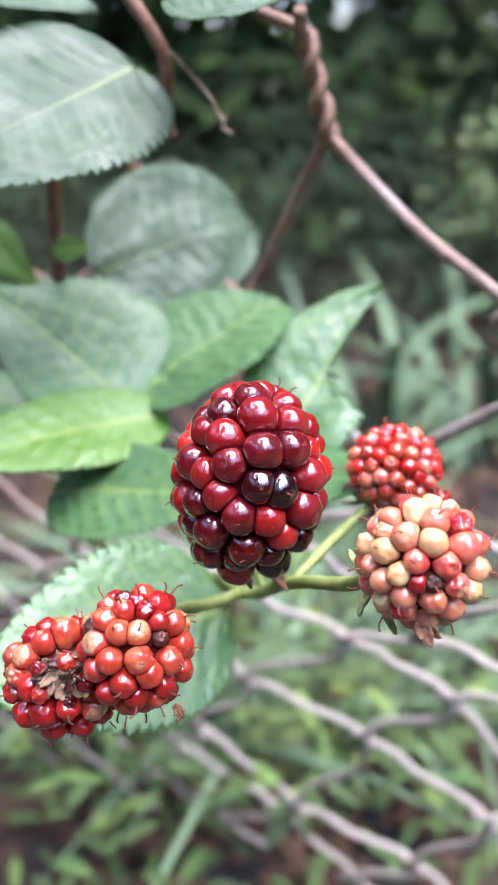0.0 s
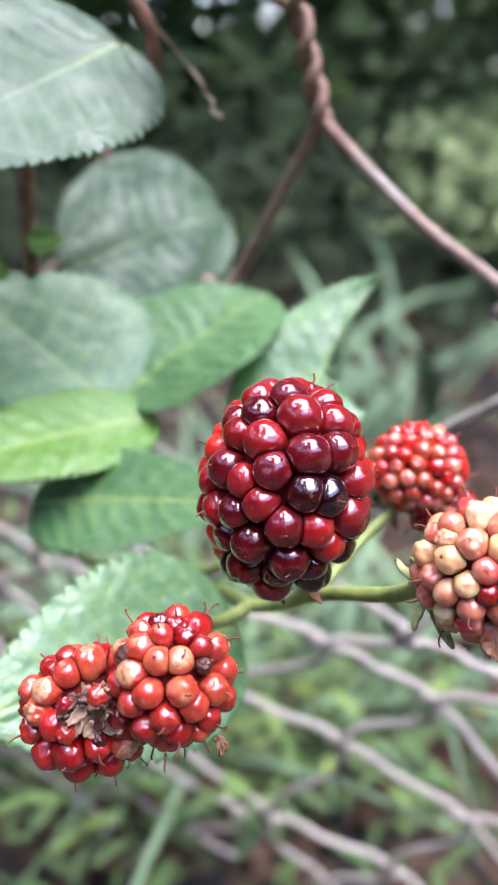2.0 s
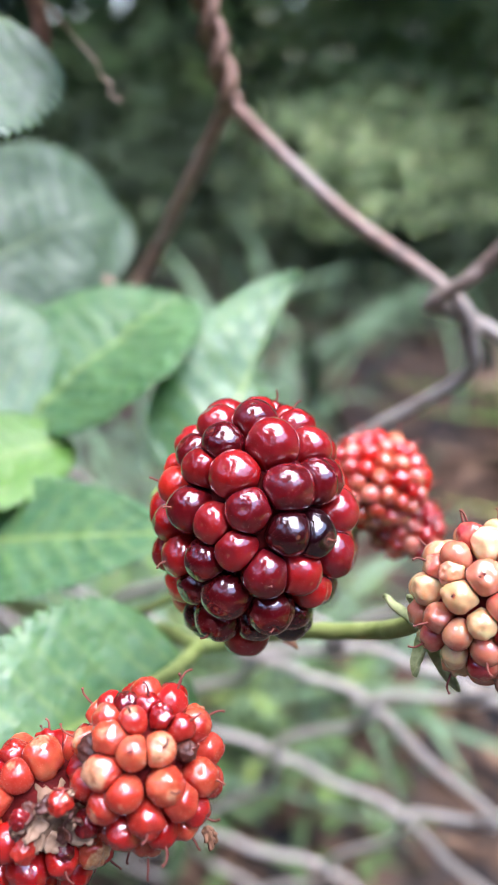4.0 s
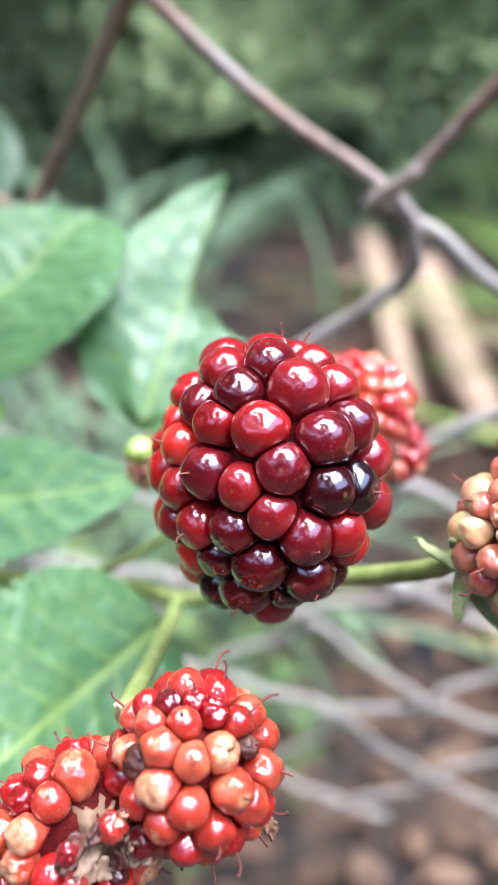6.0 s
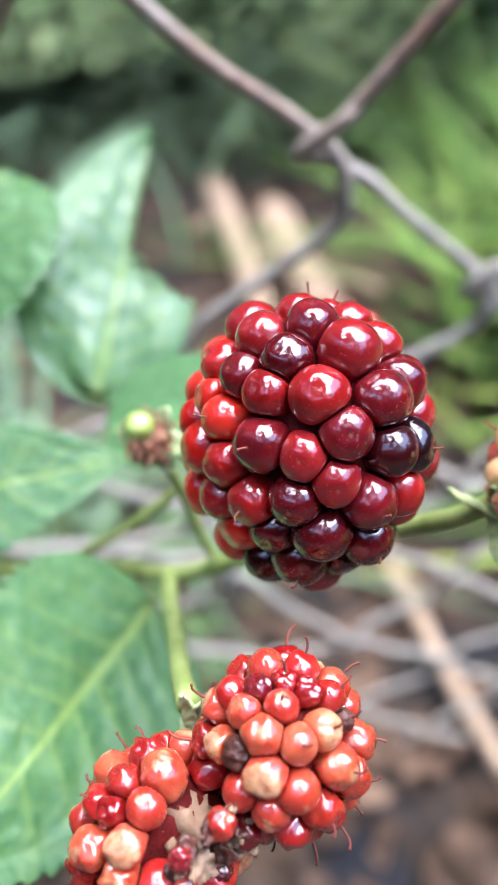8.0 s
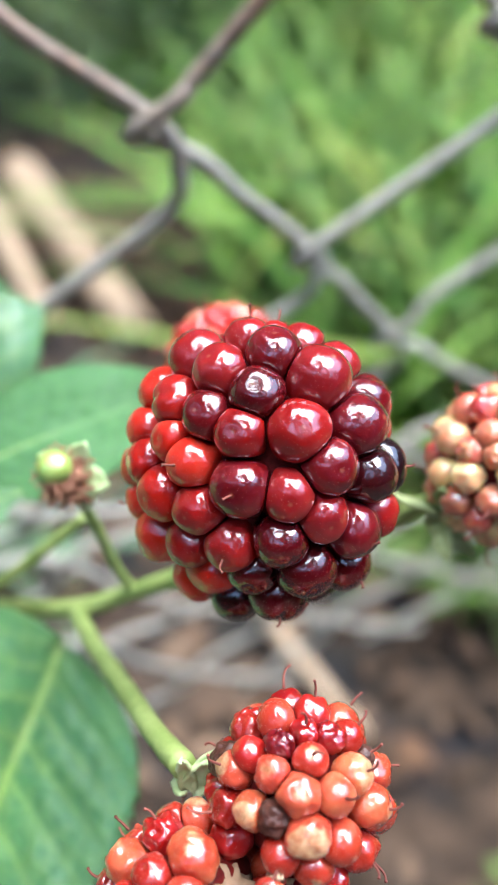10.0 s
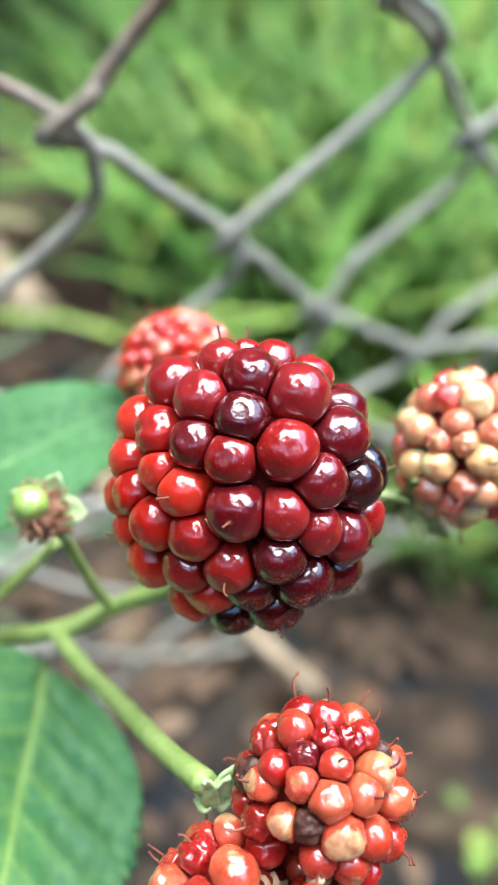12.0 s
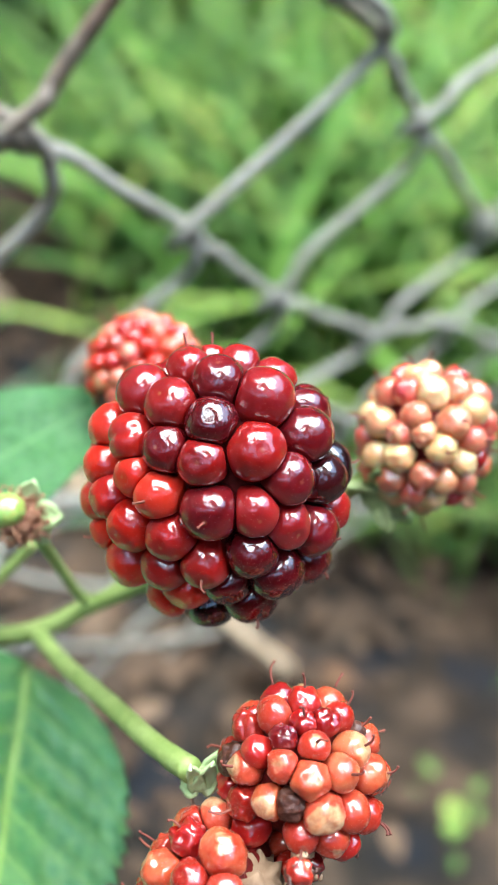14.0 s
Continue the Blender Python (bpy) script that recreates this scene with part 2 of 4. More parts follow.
def tube(line, radius, sides=10, wobble=0.0, bm=None):
    """A round rod along a line; radius is a number or a function of 0..1."""
    bm = bm or bmesh.new()
    line = [Vector(q) for q in line]
    rings, up = [], Vector((0.31, 0.52, 0.79))
    for k, q in enumerate(line):
        way = (line[min(k + 1, len(line) - 1)] - line[max(k - 1, 0)]).normalized()
        side = way.cross(up).normalized()
        up = side.cross(way).normalized()
        s = k / (len(line) - 1)
        r = radius(s) if callable(radius) else radius
        ring = []
        for a in range(sides):
            g = 2 * math.pi * a / sides
            w = 1 + wobble * noise.noise(q * 400 + Vector((a * 1.7, 0, 0)))
            ring.append(bm.verts.new(q + r * w * (math.cos(g) * side + math.sin(g) * up)))
        rings.append(ring)
    for a, b in zip(rings, rings[1:]):
        for k in range(sides):
            bm.faces.new((a[k], a[(k + 1) % sides], b[(k + 1) % sides], b[k]))
    bm.faces.new(rings[0][::-1])
    bm.faces.new(rings[-1])
    return bm


# ---- ground ----
SOIL, n, l, b = node_mat("leaf_mould")
f = noise_tex(n, l, 9.0, 6.0, 0.65)
g = noise_tex(n, l, 1.6, 3.0)
col = ramp(n, l, f, [(0.3, (0.012, 0.008, 0.007)), (0.52, (0.034, 0.023, 0.016)), (0.72, (0.09, 0.057, 0.042))])
col = mix(n, l, ramp(n, l, g, [(0.32, (0, 0, 0)), (0.56, (0.75, 0.75, 0.75))]), col, (0.024, 0.028, 0.028))
patch = noise_tex(n, l, 16.0, 4.0, 0.6)
col = mix(n, l, ramp(n, l, patch, [(0.5, (0, 0, 0)), (0.62, (0.8, 0.8, 0.8))]), col, (0.095, 0.062, 0.042))
col = mix(n, l, ramp(n, l, patch, [(0.36, (0.85, 0.85, 0.85)), (0.47, (0, 0, 0))]), col, (0.017, 0.019, 0.024))
l.new(col, b.inputs["Base Color"])
b.inputs["Roughness"].default_value = 0.9
b.inputs["Specular IOR Level"].default_value = 0.05
bump(n, l, b, f, 0.8, 0.02)

bm = bmesh.new()
lines = [-400, -120, -40, -14, -6] + [-3 + 0.15 * k for k in range(41)] + [6, 14, 40, 120, 400]
grid = [[bm.verts.new((x, y, 0.05 * noise.noise(Vector((x * 0.9, y * 0.9, 3))) + 0.02 * noise.noise(Vector((x * 5, y * 5, 1))) - 0.02)) for x in lines] for y in lines]
for r0, r1 in zip(grid, grid[1:]):
    for k in range(len(lines) - 1):
        bm.faces.new((r0[k], r0[k + 1], r1[k + 1], r1[k]))
tagged(new("ground", finish("ground", bm, SOIL)), "brown leaf-littered soil under the fence", "ground", "", "structure")


# ---- chain-link fence ----
FO, FR = Vector((0.0197, 0.1937, 0.4057)), Vector((0.8697, -0.4936, 0.0))
FU, FN = Vector((-0.1608, -0.2834, 0.9454)), Vector((0.4666, 0.8222, 0.3258))
NUDGE = {(0, 0): (0.0, 0.0012, 0.0095), (-1, 1): (0.01, -0.02, 0.02), (0, 1): (0, 0, 0.01), (-1, 2): (0, 0, 0.015), (1, 0): (0.002, 0.005, 0), (1, 1): (0.004, -0.014, 0), (2, -1): (-0.005, 0.0137, 0), (3, -1): (-0.0096, 0.0094, 0), (3, 0): (-0.0085, 0.002, 0), (2, 0): (0.0005, 0.0025, 0), (3, 3): (-0.003, 0.036, 0.004), (2, 4): (-0.014, 0.017, 0),
         (3, 4): (-0.005, 0.038, 0), (4, 4): (0, 0.045, 0), (4, 5): (0.003, 0.021, 0), (3, 5): (-0.012, -0.003, 0), (2, 5): (-0.017, 0.003, 0), (1, 4): (-0.019, 0.034, 0)}


def fence_node(i, j):
    du, dv, dw = NUDGE.get((i, j), (0, 0, 0))
    if not (i, j) in NUDGE:
        q = Vector((i * 3.1, j * 2.7, 5.5))
        du, dv, dw = (0.005 * noise.noise(q + Vector((k * 9, 0, 0))) for k in range(3))
        if i + j > 4:
            dv += 0.02
    return FO + FR * (0.04 * i - 0.03 * j + du) + FU * (-0.031 * i - 0.04 * j + dv) + FN * (dw - 0.0095)


def fence_wire(k):
    """One zigzag strand, from its twisted top end down to the ground."""
    if k % 2 == 0:
        i, j, step = k // 2, -(k // 2), 0
    else:
        i, j, step = (k + 1) // 2, -((k + 1) // 2), 1
    top = fence_node(i, j)
    lean = (FU * 0.98 - FR * 0.16).normalized()
    a, b2 = FR, FN
    pts, turn = [], 0.0 if step == 0 else math.pi
    splay = (FR * (-0.8 if step else 0.15) + FU * 0.35 - FN * 0.3)
    pts.append(top + lean * 0.027 + splay * 0.010)
    for s in range(15, -1, -1):
        g = turn + s / 15 * 4.6 * math.pi / 2 * 1.5
        pts.append(top + lean * (0.003 + 0.022 * s / 15) + 0.0014 * (math.cos(g) * a + math.sin(g) * b2))
    run = [(i, j)]
    for _ in range(10):
        i, j = (i + 1, j) if step == 0 else (i, j + 1)
        step = 1 - step
        run.append((i, j))
    at = [fence_node(*q) for q in run]
    for m in range(1, len(run)):
        q, before = at[m], at[m - 1]
        after = at[m + 1] if m + 1 < len(run) else 2 * q - before
        out = 0.0042 if run[m][0] - run[m][1] == k + 1 else -0.0042
        bow = 0.0012 * noise.noise(q * 50)
        down = (after - q).normalized()
        if run[m - 1] != (2, -1) or run[m] != (2, 0):
            pts.append(before.lerp(q, 0.5 if out > 0 else 0.72) + FN * bow)
        if out > 0:
            pts.append(q + (before - q).normalized() * 0.006 + FN * 0.0016)
            pts.append(q + FR * 0.0036 - FU * 0.0028)
            swell = 1.0 if run[m] == (1, 0) else 1.5 if run[m] == (2, -1) else 0.7
            pts.append(q + (after - q) * 0.15 + FR * 0.0100 * swell - FN * 0.0016)
            pts.append(q + (after - q) * 0.33 + FR * 0.0135 * swell - FN * 0.0008)
        else:
            pts.append(q + (before - q).normalized() * 0.006 - FN * 0.0016)
            pts.append(q - FR * 0.0030 - FU * 0.0026)
            pts.append(q - FU * 0.0048 + FR * 0.0008 + FN * 0.0016)
            pts.append(q + down * 0.014 + FN * 0.0014)
    return tube(smooth_line(pts, 5), lambda s: 0.0013 if s < 0.12 else 0.00148, 8, 0.12)


fence = thing("chain_link_fence", FO - FU * 0.4, "old rusty chain-link wire fence leaning over the undergrowth", "fence")
for k in range(-13, 18):
    w = part("wire", fence_wire(k), WIRE, fence)
    w.matrix_parent_inverse = Matrix.Translation(-fence.location)


# ---- bramble plant: canes and leaves ----
plant = thing("bramble_plant", (-0.03, 0.2, 0.0), "blackberry bramble with toothed green leaves growing through the fence", "shrub")
BACK = Matrix.Translation(-plant.location)


def on_plant(name, bm, material, label=""):
    ob = part(name, bm, material, plant, label)
    ob.matrix_parent_inverse = BACK
    return ob


def leaf(base, tip, side, material=LEAF, fold=0.12, droop=0.1, teeth=24, veins=9, other=1.0, label="", wave=0.05, low=0.5, point=0.9, quilt=0.0042, pucker=0.018, torn_from=2.0):
    """A toothed leaflet from base to tip, whose edge passes the side point; other: the far half's width against it, eaten away to the midrib past torn_from."""
    base, tip, side = Vector(base), Vector(tip), Vector(side)
    along = tip - base
    size = along.length
    e1 = along / size
    up = e1.cross(side - base).normalized()
    sign = 1.0
    if up.dot(Vector((-0.2, -0.75, 0.6))) < 0:
        up, sign = -up, -1.0
    e2 = up.cross(e1)
    half = abs((side - base).dot(e2))
    bm = bmesh.new()
    tone = bm.verts.layers.float.new("vein")
    nu, nv = 150, 26
    rows = []
    seed = Vector((base.x * 300, base.y * 300, base.z * 300))
    for a in range(nu + 1):
        s = a / nu
        peak = low / (low + point)
        prof = (s ** low) * ((1 - s) ** point) / (peak ** low * (1 - peak) ** point)
        row = []
        for c in range(-nv, nv + 1):
            v = c / nv
            av = abs(v)
            w = half * prof * (1.0 if v * sign > 0 else other)
            if v * sign < 0 and s > torn_from:
                w *= max(0.035, 1 - (s - torn_from) / 0.08 * (0.75 + 0.6 * noise.noise(Vector((s * 40, 2.2, 0)))))
            saw = (s * teeth + 0.15) % 1.0
            edge = 1 + (0.075 * (saw - 0.5) * (0.5 + abs(noise.noise(seed + Vector((s * 9, v, 1))) * 2)) + 0.025 * ((s * teeth * 3) % 1.0 - 0.5)) * max(0, (av - 0.75) / 0.25)
            shift = -0.10 * half * av * av * (1 - s)
            x = s * size + shift + 0.012 * size * saw * max(0, (av - 0.8) / 0.2)
            ph = (s + 0.02 - 0.22 * av * (1 - 0.4 * s)) * veins
            ripple = math.cos(2 * math.pi * ph)
            lift = w * av * math.tan(fold) - droop * size * (s - 0.35) ** 2 - droop * 0.5 * half * av ** 2.2
            lift += quilt * size * ripple * (1 - (2 * av - 0.9) ** 2) * prof * 0.6
            lift += 0.25 * quilt * size * math.cos(2 * math.pi * (5.5 * av + 0.8 * noise.noise(seed + Vector((s * veins, v * 3, 7))))) * (0.6 - 0.4 * ripple) * prof * min(1.0, 3 * av)
            lift += wave * half * noise.noise(seed + Vector((s * 3, v * 1.6, 0))) + pucker * half * noise.noise(seed + Vector((s * 14, v * 6, 3)))
            q = bm.verts.new(base + e1 * x + e2 * (w * v * edge) + up * lift)
            line = max(0.0, 1 - abs((ph + 0.5) % 1.0 - 0.5) * 2 / 0.34) * (1 - 0.8 * av)
            rib = max(0.0, 1 - av * prof * half / (0.0011 * (1.2 - s)))
            q[tone] = min(1.0, 0.75 * max(line * 0.45, rib))
            row.append(q)
        rows.append(row)
    ribline = [rows[a][nv].co - up * 0.00008 for a in range(0, nu + 1, 2)]
    for r0, r1 in zip(rows, rows[1:]):
        for k in range(2 * nv):
            bm.faces.new((r0[k], r0[k + 1], r1[k + 1], r1[k]))
    bmesh.ops.remove_doubles(bm, verts=bm.verts, dist=1e-6)
    bmesh.ops.recalc_face_normals(bm, faces=bm.faces)
    ob = on_plant("leaf", bm, material, label)
    thick = ob.modifiers.new("thickness", "SOLIDIFY")
    thick.thickness, thick.offset = 0.00025, 0
    rib = part("midrib", tube(ribline, lambda s: 0.00026 * (1.05 - s) + 0.00006, 6), RIB, ob)
    return ob


leaf((-0.0215, 0.1800, 0.4235), (-0.0543, 0.1500, 0.4065), (-0.0285, 0.1520, 0.4022), LEAF_G, low=0.4, point=0.8, quilt=0.007, label="large pale green leaf with toothed edge")
leaf((-0.0355, 0.2148, 0.3770), (0.0026, 0.2390, 0.3876), (-0.0208, 0.2385, 0.4012), LEAF_G, other=0.8, low=0.45, point=0.42, wave=0.1, quilt=0.007, label="rounded blue-green leaf")
leaf((-0.0262, 0.1790, 0.3550), (-0.0600, 0.1980, 0.3780), (-0.0352, 0.2085, 0.3815), LEAF, low=0.4, wave=0.04, other=0.62, quilt=0.0018, pucker=0.008)
leaf((-0.0227, 0.1817, 0.3563), (0.0086, 0.1965, 0.3755), (-0.0024, 0.1660, 0.3608), LEAF, low=0.45, point=0.55, fold=0.2)
leaf((0.0060, 0.1640, 0.3475), (0.0304, 0.1842, 0.3818), (0.0005, 0.1775, 0.3620), LEAF, fold=0.06, low=0.42, point=0.75, wave=0.16, other=0.8, quilt=0.002, pucker=0.014, torn_from=0.4, label="glossy green leaf, one half eaten away to the midrib")
leaf((-0.0165, 0.1741, 0.3540), (-0.0600, 0.1540, 0.3521), (-0.0345, 0.1550, 0.3480), LEAF_L, label="bright young green leaf")
leaf((-0.0411, 0.1669, 0.3385), (-0.0020, 0.1400, 0.3520), (-0.0178, 0.1405, 0.3405), LEAF)
leaf((-0.0028, 0.1332, 0.3311), (-0.0427, 0.1103, 0.3315), (-0.0243, 0.1070, 0.3200), LEAF, label="green leaf lying below the torn berry", quilt=0.0045, pucker=0.012, wave=0.06, teeth=22)
leaf((-0.0132, 0.1690, 0.4352), (0.0087, 0.1696, 0.4373), (-0.0048, 0.1535, 0.4295), LEAF_G)
leaf((-0.0658, 0.1935, 0.4410), (-0.0296, 0.1909, 0.4360), (-0.0386, 0.1741, 0.4308), LEAF_G)
leaf((-0.0253, 0.2093, 0.3625), (-0.0118, 0.2122, 0.3700), (-0.0186, 0.1990, 0.3640), LEAF_L)
leaf((-0.0624, 0.2052, 0.3906), (-0.0482, 0.1987, 0.3754), (-0.0517, 0.2030, 0.3858), LEAF_L)
leaf((-0.0472, 0.1846, 0.3417), (-0.0312, 0.1830, 0.3382), (-0.0372, 0.1723, 0.3385), LEAF)
leaf((-0.0678, 0.1988, 0.3491), (-0.0441, 0.1970, 0.3456), (-0.0539, 0.1855, 0.3438), LEAF)
leaf((-0.0421, 0.1921, 0.3859), (-0.0342, 0.1925, 0.3869), (-0.0377, 0.1934, 0.3891), LEAF_L)
leaf((0.0013, 0.1504, 0.3492), (0.0242, 0.1346, 0.3578), (0.0200, 0.1487, 0.3578), LEAF_M, quilt=0.0, label="plain mid-green leaf behind the bud")

JOINT = (0.0005, 0.1342, 0.3341)
on_plant("cane", tube(smooth_line([(-0.05, 0.22, 0.30), (-0.03, 0.19, 0.31), (-0.012, 0.162, 0.321), (-0.0039, 0.147, 0.3286), JOINT, (0.0045, 0.1275, 0.3385), (0.0065, 0.117, 0.3475), (0.005, 0.1105, 0.3555)]), lambda s: 0.00145 - 0.0004 * s, 10, 0.1), STEM, "green fruiting stem")
on_plant("stalk", tube(smooth_line([JOINT, (-0.004, 0.126, 0.3372), (-0.009, 0.116, 0.3425), (-0.0138, 0.107, 0.3475), (-0.0165, 0.101, 0.351)]), lambda s: 0.00108 + 0.0008 * max(0.0, s - 0.8), 10, 0.1), STEM, "green berry stalk")
on_plant("stalk", tube(smooth_line([(0.0045, 0.1275, 0.3385), (0.009, 0.117, 0.347), (0.0155, 0.1067, 0.3532), (0.0172, 0.1005, 0.3578), (0.0195, 0.096, 0.3625)]), 0.0011, 10, 0.1), STEM, "green berry stalk")
on_plant("stalk", tube(smooth_line([(0.0045, 0.1275, 0.3385), (0.0028, 0.1286, 0.343), (0.0003, 0.1290, 0.351), (-0.0034, 0.1284, 0.3602)]), 0.00065, 8, 0.1), STEM, "thin green stalk of the bud")
on_plant("stalk", tube(smooth_line([(-0.014, 0.150, 0.329), (-0.0045, 0.1425, 0.3370), (0.0010, 0.1370, 0.3440), (0.0030, 0.1340, 0.3480)]), 0.0007, 8, 0.1), STEM, "thin light green stalk")
on_plant("stalk", tube(smooth_line([(0.009, 0.119, 0.346), (0.016, 0.126, 0.35), (0.0225, 0.129, 0.355)]), 0.0009, 8, 0.1), STEM, "thin green stalk")
on_plant("stalk", tube(smooth_line([(-0.0271, 0.1898, 0.3548), (-0.0235, 0.1815, 0.3530), (-0.021, 0.176, 0.345), (-0.02, 0.165, 0.333)]), 0.0008, 8, 0.1), STEM, "leaf stalk")
on_plant("cane", tube(smooth_line([(-0.028, 0.186, 0.443), (-0.0164, 0.1852, 0.4272), (-0.0157, 0.1871, 0.4136), (-0.0150, 0.1880, 0.4105)]), 0.0014, 8, 0.25), CANE, "woody brown cane")
on_plant("cane", tube(smooth_line([(-0.040, 0.195, 0.425), (-0.0422, 0.1972, 0.3981), (-0.0429, 0.1994, 0.3904), (-0.043, 0.2009, 0.381), (-0.046, 0.212, 0.35)]), 0.0017, 8, 0.2), CANE, "reddish brown cane")
on_plant("tendril", tube(smooth_line([(-0.0164, 0.186, 0.4272), (-0.0149, 0.1872, 0.4268), (-0.01, 0.1904, 0.4217), (-0.0062, 0.1897, 0.4174), (-0.0056, 0.190, 0.4155), (-0.0040, 0.189, 0.4140), (-0.0043, 0.1895, 0.4125), (-0.0022, 0.1892, 0.4111)]), lambda s: 0.00018 + 0.00016 * s, 6, 0.3), TWIG, "dry curled tendril")


# ---- berries ----
KINDS = ("round", "dimpled", "cleft", "shrivelled")
BALL = bmesh.new()
bmesh.ops.create_icosphere(BALL, subdivisions=4, radius=1.0)
BALL_V = np.array([v.co for v in BALL.verts])
BALL_F = [tuple(v.index for v in f.verts) for f in BALL.faces]
BALL.free()


def plump(kind, seed):
    """A skin one unit in radius with its pole up: round, dimpled, cleft or shrivelled."""
    seed = Vector(seed)
    out = []
    for x, y, z in BALL_V:
        p = Vector((x, y, z))
        k = 1 + 0.045 * noise.noise(p * 1.2 + seed)
        flat = math.hypot(x, y)
        if kind == "dimpled":
            k -= 0.085 * math.exp(-(flat / 0.28) ** 2) * (z > 0)
        if kind == "cleft":
            k -= 0.10 * math.exp(-((x - 0.15 * y) / 0.16) ** 2) * max(0.0, z)
        if kind == "lumpy":
            k += 0.11 * noise.noise(p * 1.7 + seed) + 0.05 * noise.noise(p * 4 + seed) - 0.08 * math.exp(-(flat / 0.3) ** 2) * (z > 0)
        if kind == "shrivelled":
            k *= 0.92 + 0.2 * noise.noise(p * 2.1 + seed) + 0.09 * (0.5 - abs(noise.noise(p * 4.5 + seed)) * 2)
            k -= 0.22 * math.exp(-(flat / 0.45) ** 2) * (z > 0)
        out.append(p * k)
    return np.array(out)


def drupelet(berry, where, out, r, material, kind="round", spin=0.0):
    PACK.append((Vector(where), Vector(out).normalized(), r, material, kind, spin))


def fuse(berry, tight=0.59, swell=1.2):
    """Builds the drupelets noted for a berry, each pressed flat where it meets its neighbours."""
    at = np.array([q for q, *_ in PACK])
    radius = np.array([k[2] for k in PACK])
    if len(PACK) > 5:
        apart = np.sort(np.linalg.norm(at[:, None] - at[None], axis=2), axis=1)[:, 1:5].mean(1)
        radius = np.clip(tight * apart, 0.8 * radius, swell * radius)
    for i, (q, out, _, material, kind, spin) in enumerate(PACK):
        r = radius[i]
        turn = out.to_track_quat("Z", "Y").to_matrix() @ Matrix.Rotation(radians(spin), 3, "Z")
        v = plump(kind, q * 900) * (r, r * 0.97, r * 1.05) @ np.array(turn).T
        gap = np.linalg.norm(at - at[i], axis=1)
        for j in np.nonzero((gap < r + radius) & (gap > 1e-6))[0]:
            n = (at[j] - at[i]) / gap[j]
            h = gap[j] / 2 + (r ** 2 - radius[j] ** 2) / (2 * gap[j])
            m = 0.16 * r
            past = v @ n - max(h, 0.25 * r) * 0.985
            push = np.where(past > m, past, np.where(past > -m, (past + m) ** 2 / (4 * m), 0.0))
            v = v - push[:, None] * n
        me = bpy.data.meshes.new("drupelet")
        me.from_pydata(v.tolist(), [], BALL_F)
        me.materials.append(material)
        me.attributes.new("crown", "FLOAT", "POINT").data.foreach_set("value", BALL_V[:, 2])
        me.polygons.foreach_set("use_smooth", [True] * len(me.polygons))
        ob = part("drupelet", me, material, berry)
        ob.location = q
    PACK.clear()


PACK = []


def style(berry, where, out, size, rnd, material=None):
    """The dry thread that stands on a drupelet."""
    a = Vector(out).normalized()
    side = a.orthogonal().normalized()
    side = Matrix.Rotation(rnd.uniform(0, 6.28), 3, a) @ side
    c = a.cross(side)
    line = smooth_line([where - a * 0.0002, where + a * size * 0.5 + side * size * 0.08, where + a * size * 0.85 + side * size * 0.25, where + a * size * 1.05 + side * size * 0.5 + c * size * 0.1], 4)
    part("style", tube(line, lambda s: 0.00013 - 0.00005 * s + 0.00006 * (s > 0.85), 5), material or HAIR, berry)


def sepal(berry, base, tip, up, width, material, label=""):
    """A small pointed, cupped sepal."""
    base, tip = Vector(base), Vector(tip)
    e1 = tip - base
    size = e1.length
    e1.normalize()
    e2 = e1.cross(Vector(up)).normalized()
    e3 = e2.cross(e1)
    bm = bmesh.new()
    rows = []
    for a in range(13):
        s = a / 12
        w = width * (s + 0.12) ** 0.5 * (1 - s) ** 0.8 * 1.6 + 0.00008
        rows.append([bm.verts.new(base + e1 * size * s + e2 * w * v + e3 * (0.35 * w * v * v + 0.25 * size * s * s + 0.0004 * noise.noise(Vector((s * 5, v * 2, base.x * 999))))) for v in (-1, -0.5, 0, 0.5, 1)])
    for r0, r1 in zip(rows, rows[1:]):
        for k in range(4):
            bm.faces.new((r0[k], r0[k + 1], r1[k + 1], r1[k]))
    ob = part("sepal", bm, material, berry, label)
    ob.modifiers.new("thickness", "SOLIDIFY").thickness = 0.00035
    return ob


def core(berry, radii, material=HUSK):
    bm = bmesh.new()
    bmesh.ops.create_icosphere(bm, subdivisions=4, radius=1.0)
    for v in bm.verts:
        v.co = Vector(v.co[k] * radii[k] for k in range(3)) * (1 + 0.05 * noise.noise(v.co * 4))
    part("receptacle", bm, material, berry)


def spread(radii, taken, gap, rnd, keep=lambda d: True):
    """Directions that fill an ellipsoid evenly beside those already taken."""
    found = []
    places = [Vector(d[k] * radii[k] for k in range(3)) for d in taken]
    total = 900
    for k in range(total):
        z = 1 - 2 * (k + 0.5) / total
        a = 2.39996 * k
        d = Vector((math.cos(a) * math.sqrt(1 - z * z), math.sin(a) * math.sqrt(1 - z * z), z))
        q = Vector(d[m] * radii[m] for m in range(3))
        if keep(d) and all((q - p).length > gap * rnd.uniform(0.93, 1.1) for p in places):
            places.append(q)
            found.append(d)
    return found


def direction(lon, lat):
    lon, lat = radians(lon), radians(lat)
    return Vector((math.cos(lat) * math.cos(lon), math.cos(lat) * math.sin(lon), math.sin(lat)))


def outward(d, radii):
    return Vector(d[k] / radii[k] for k in range(3)).normalized()


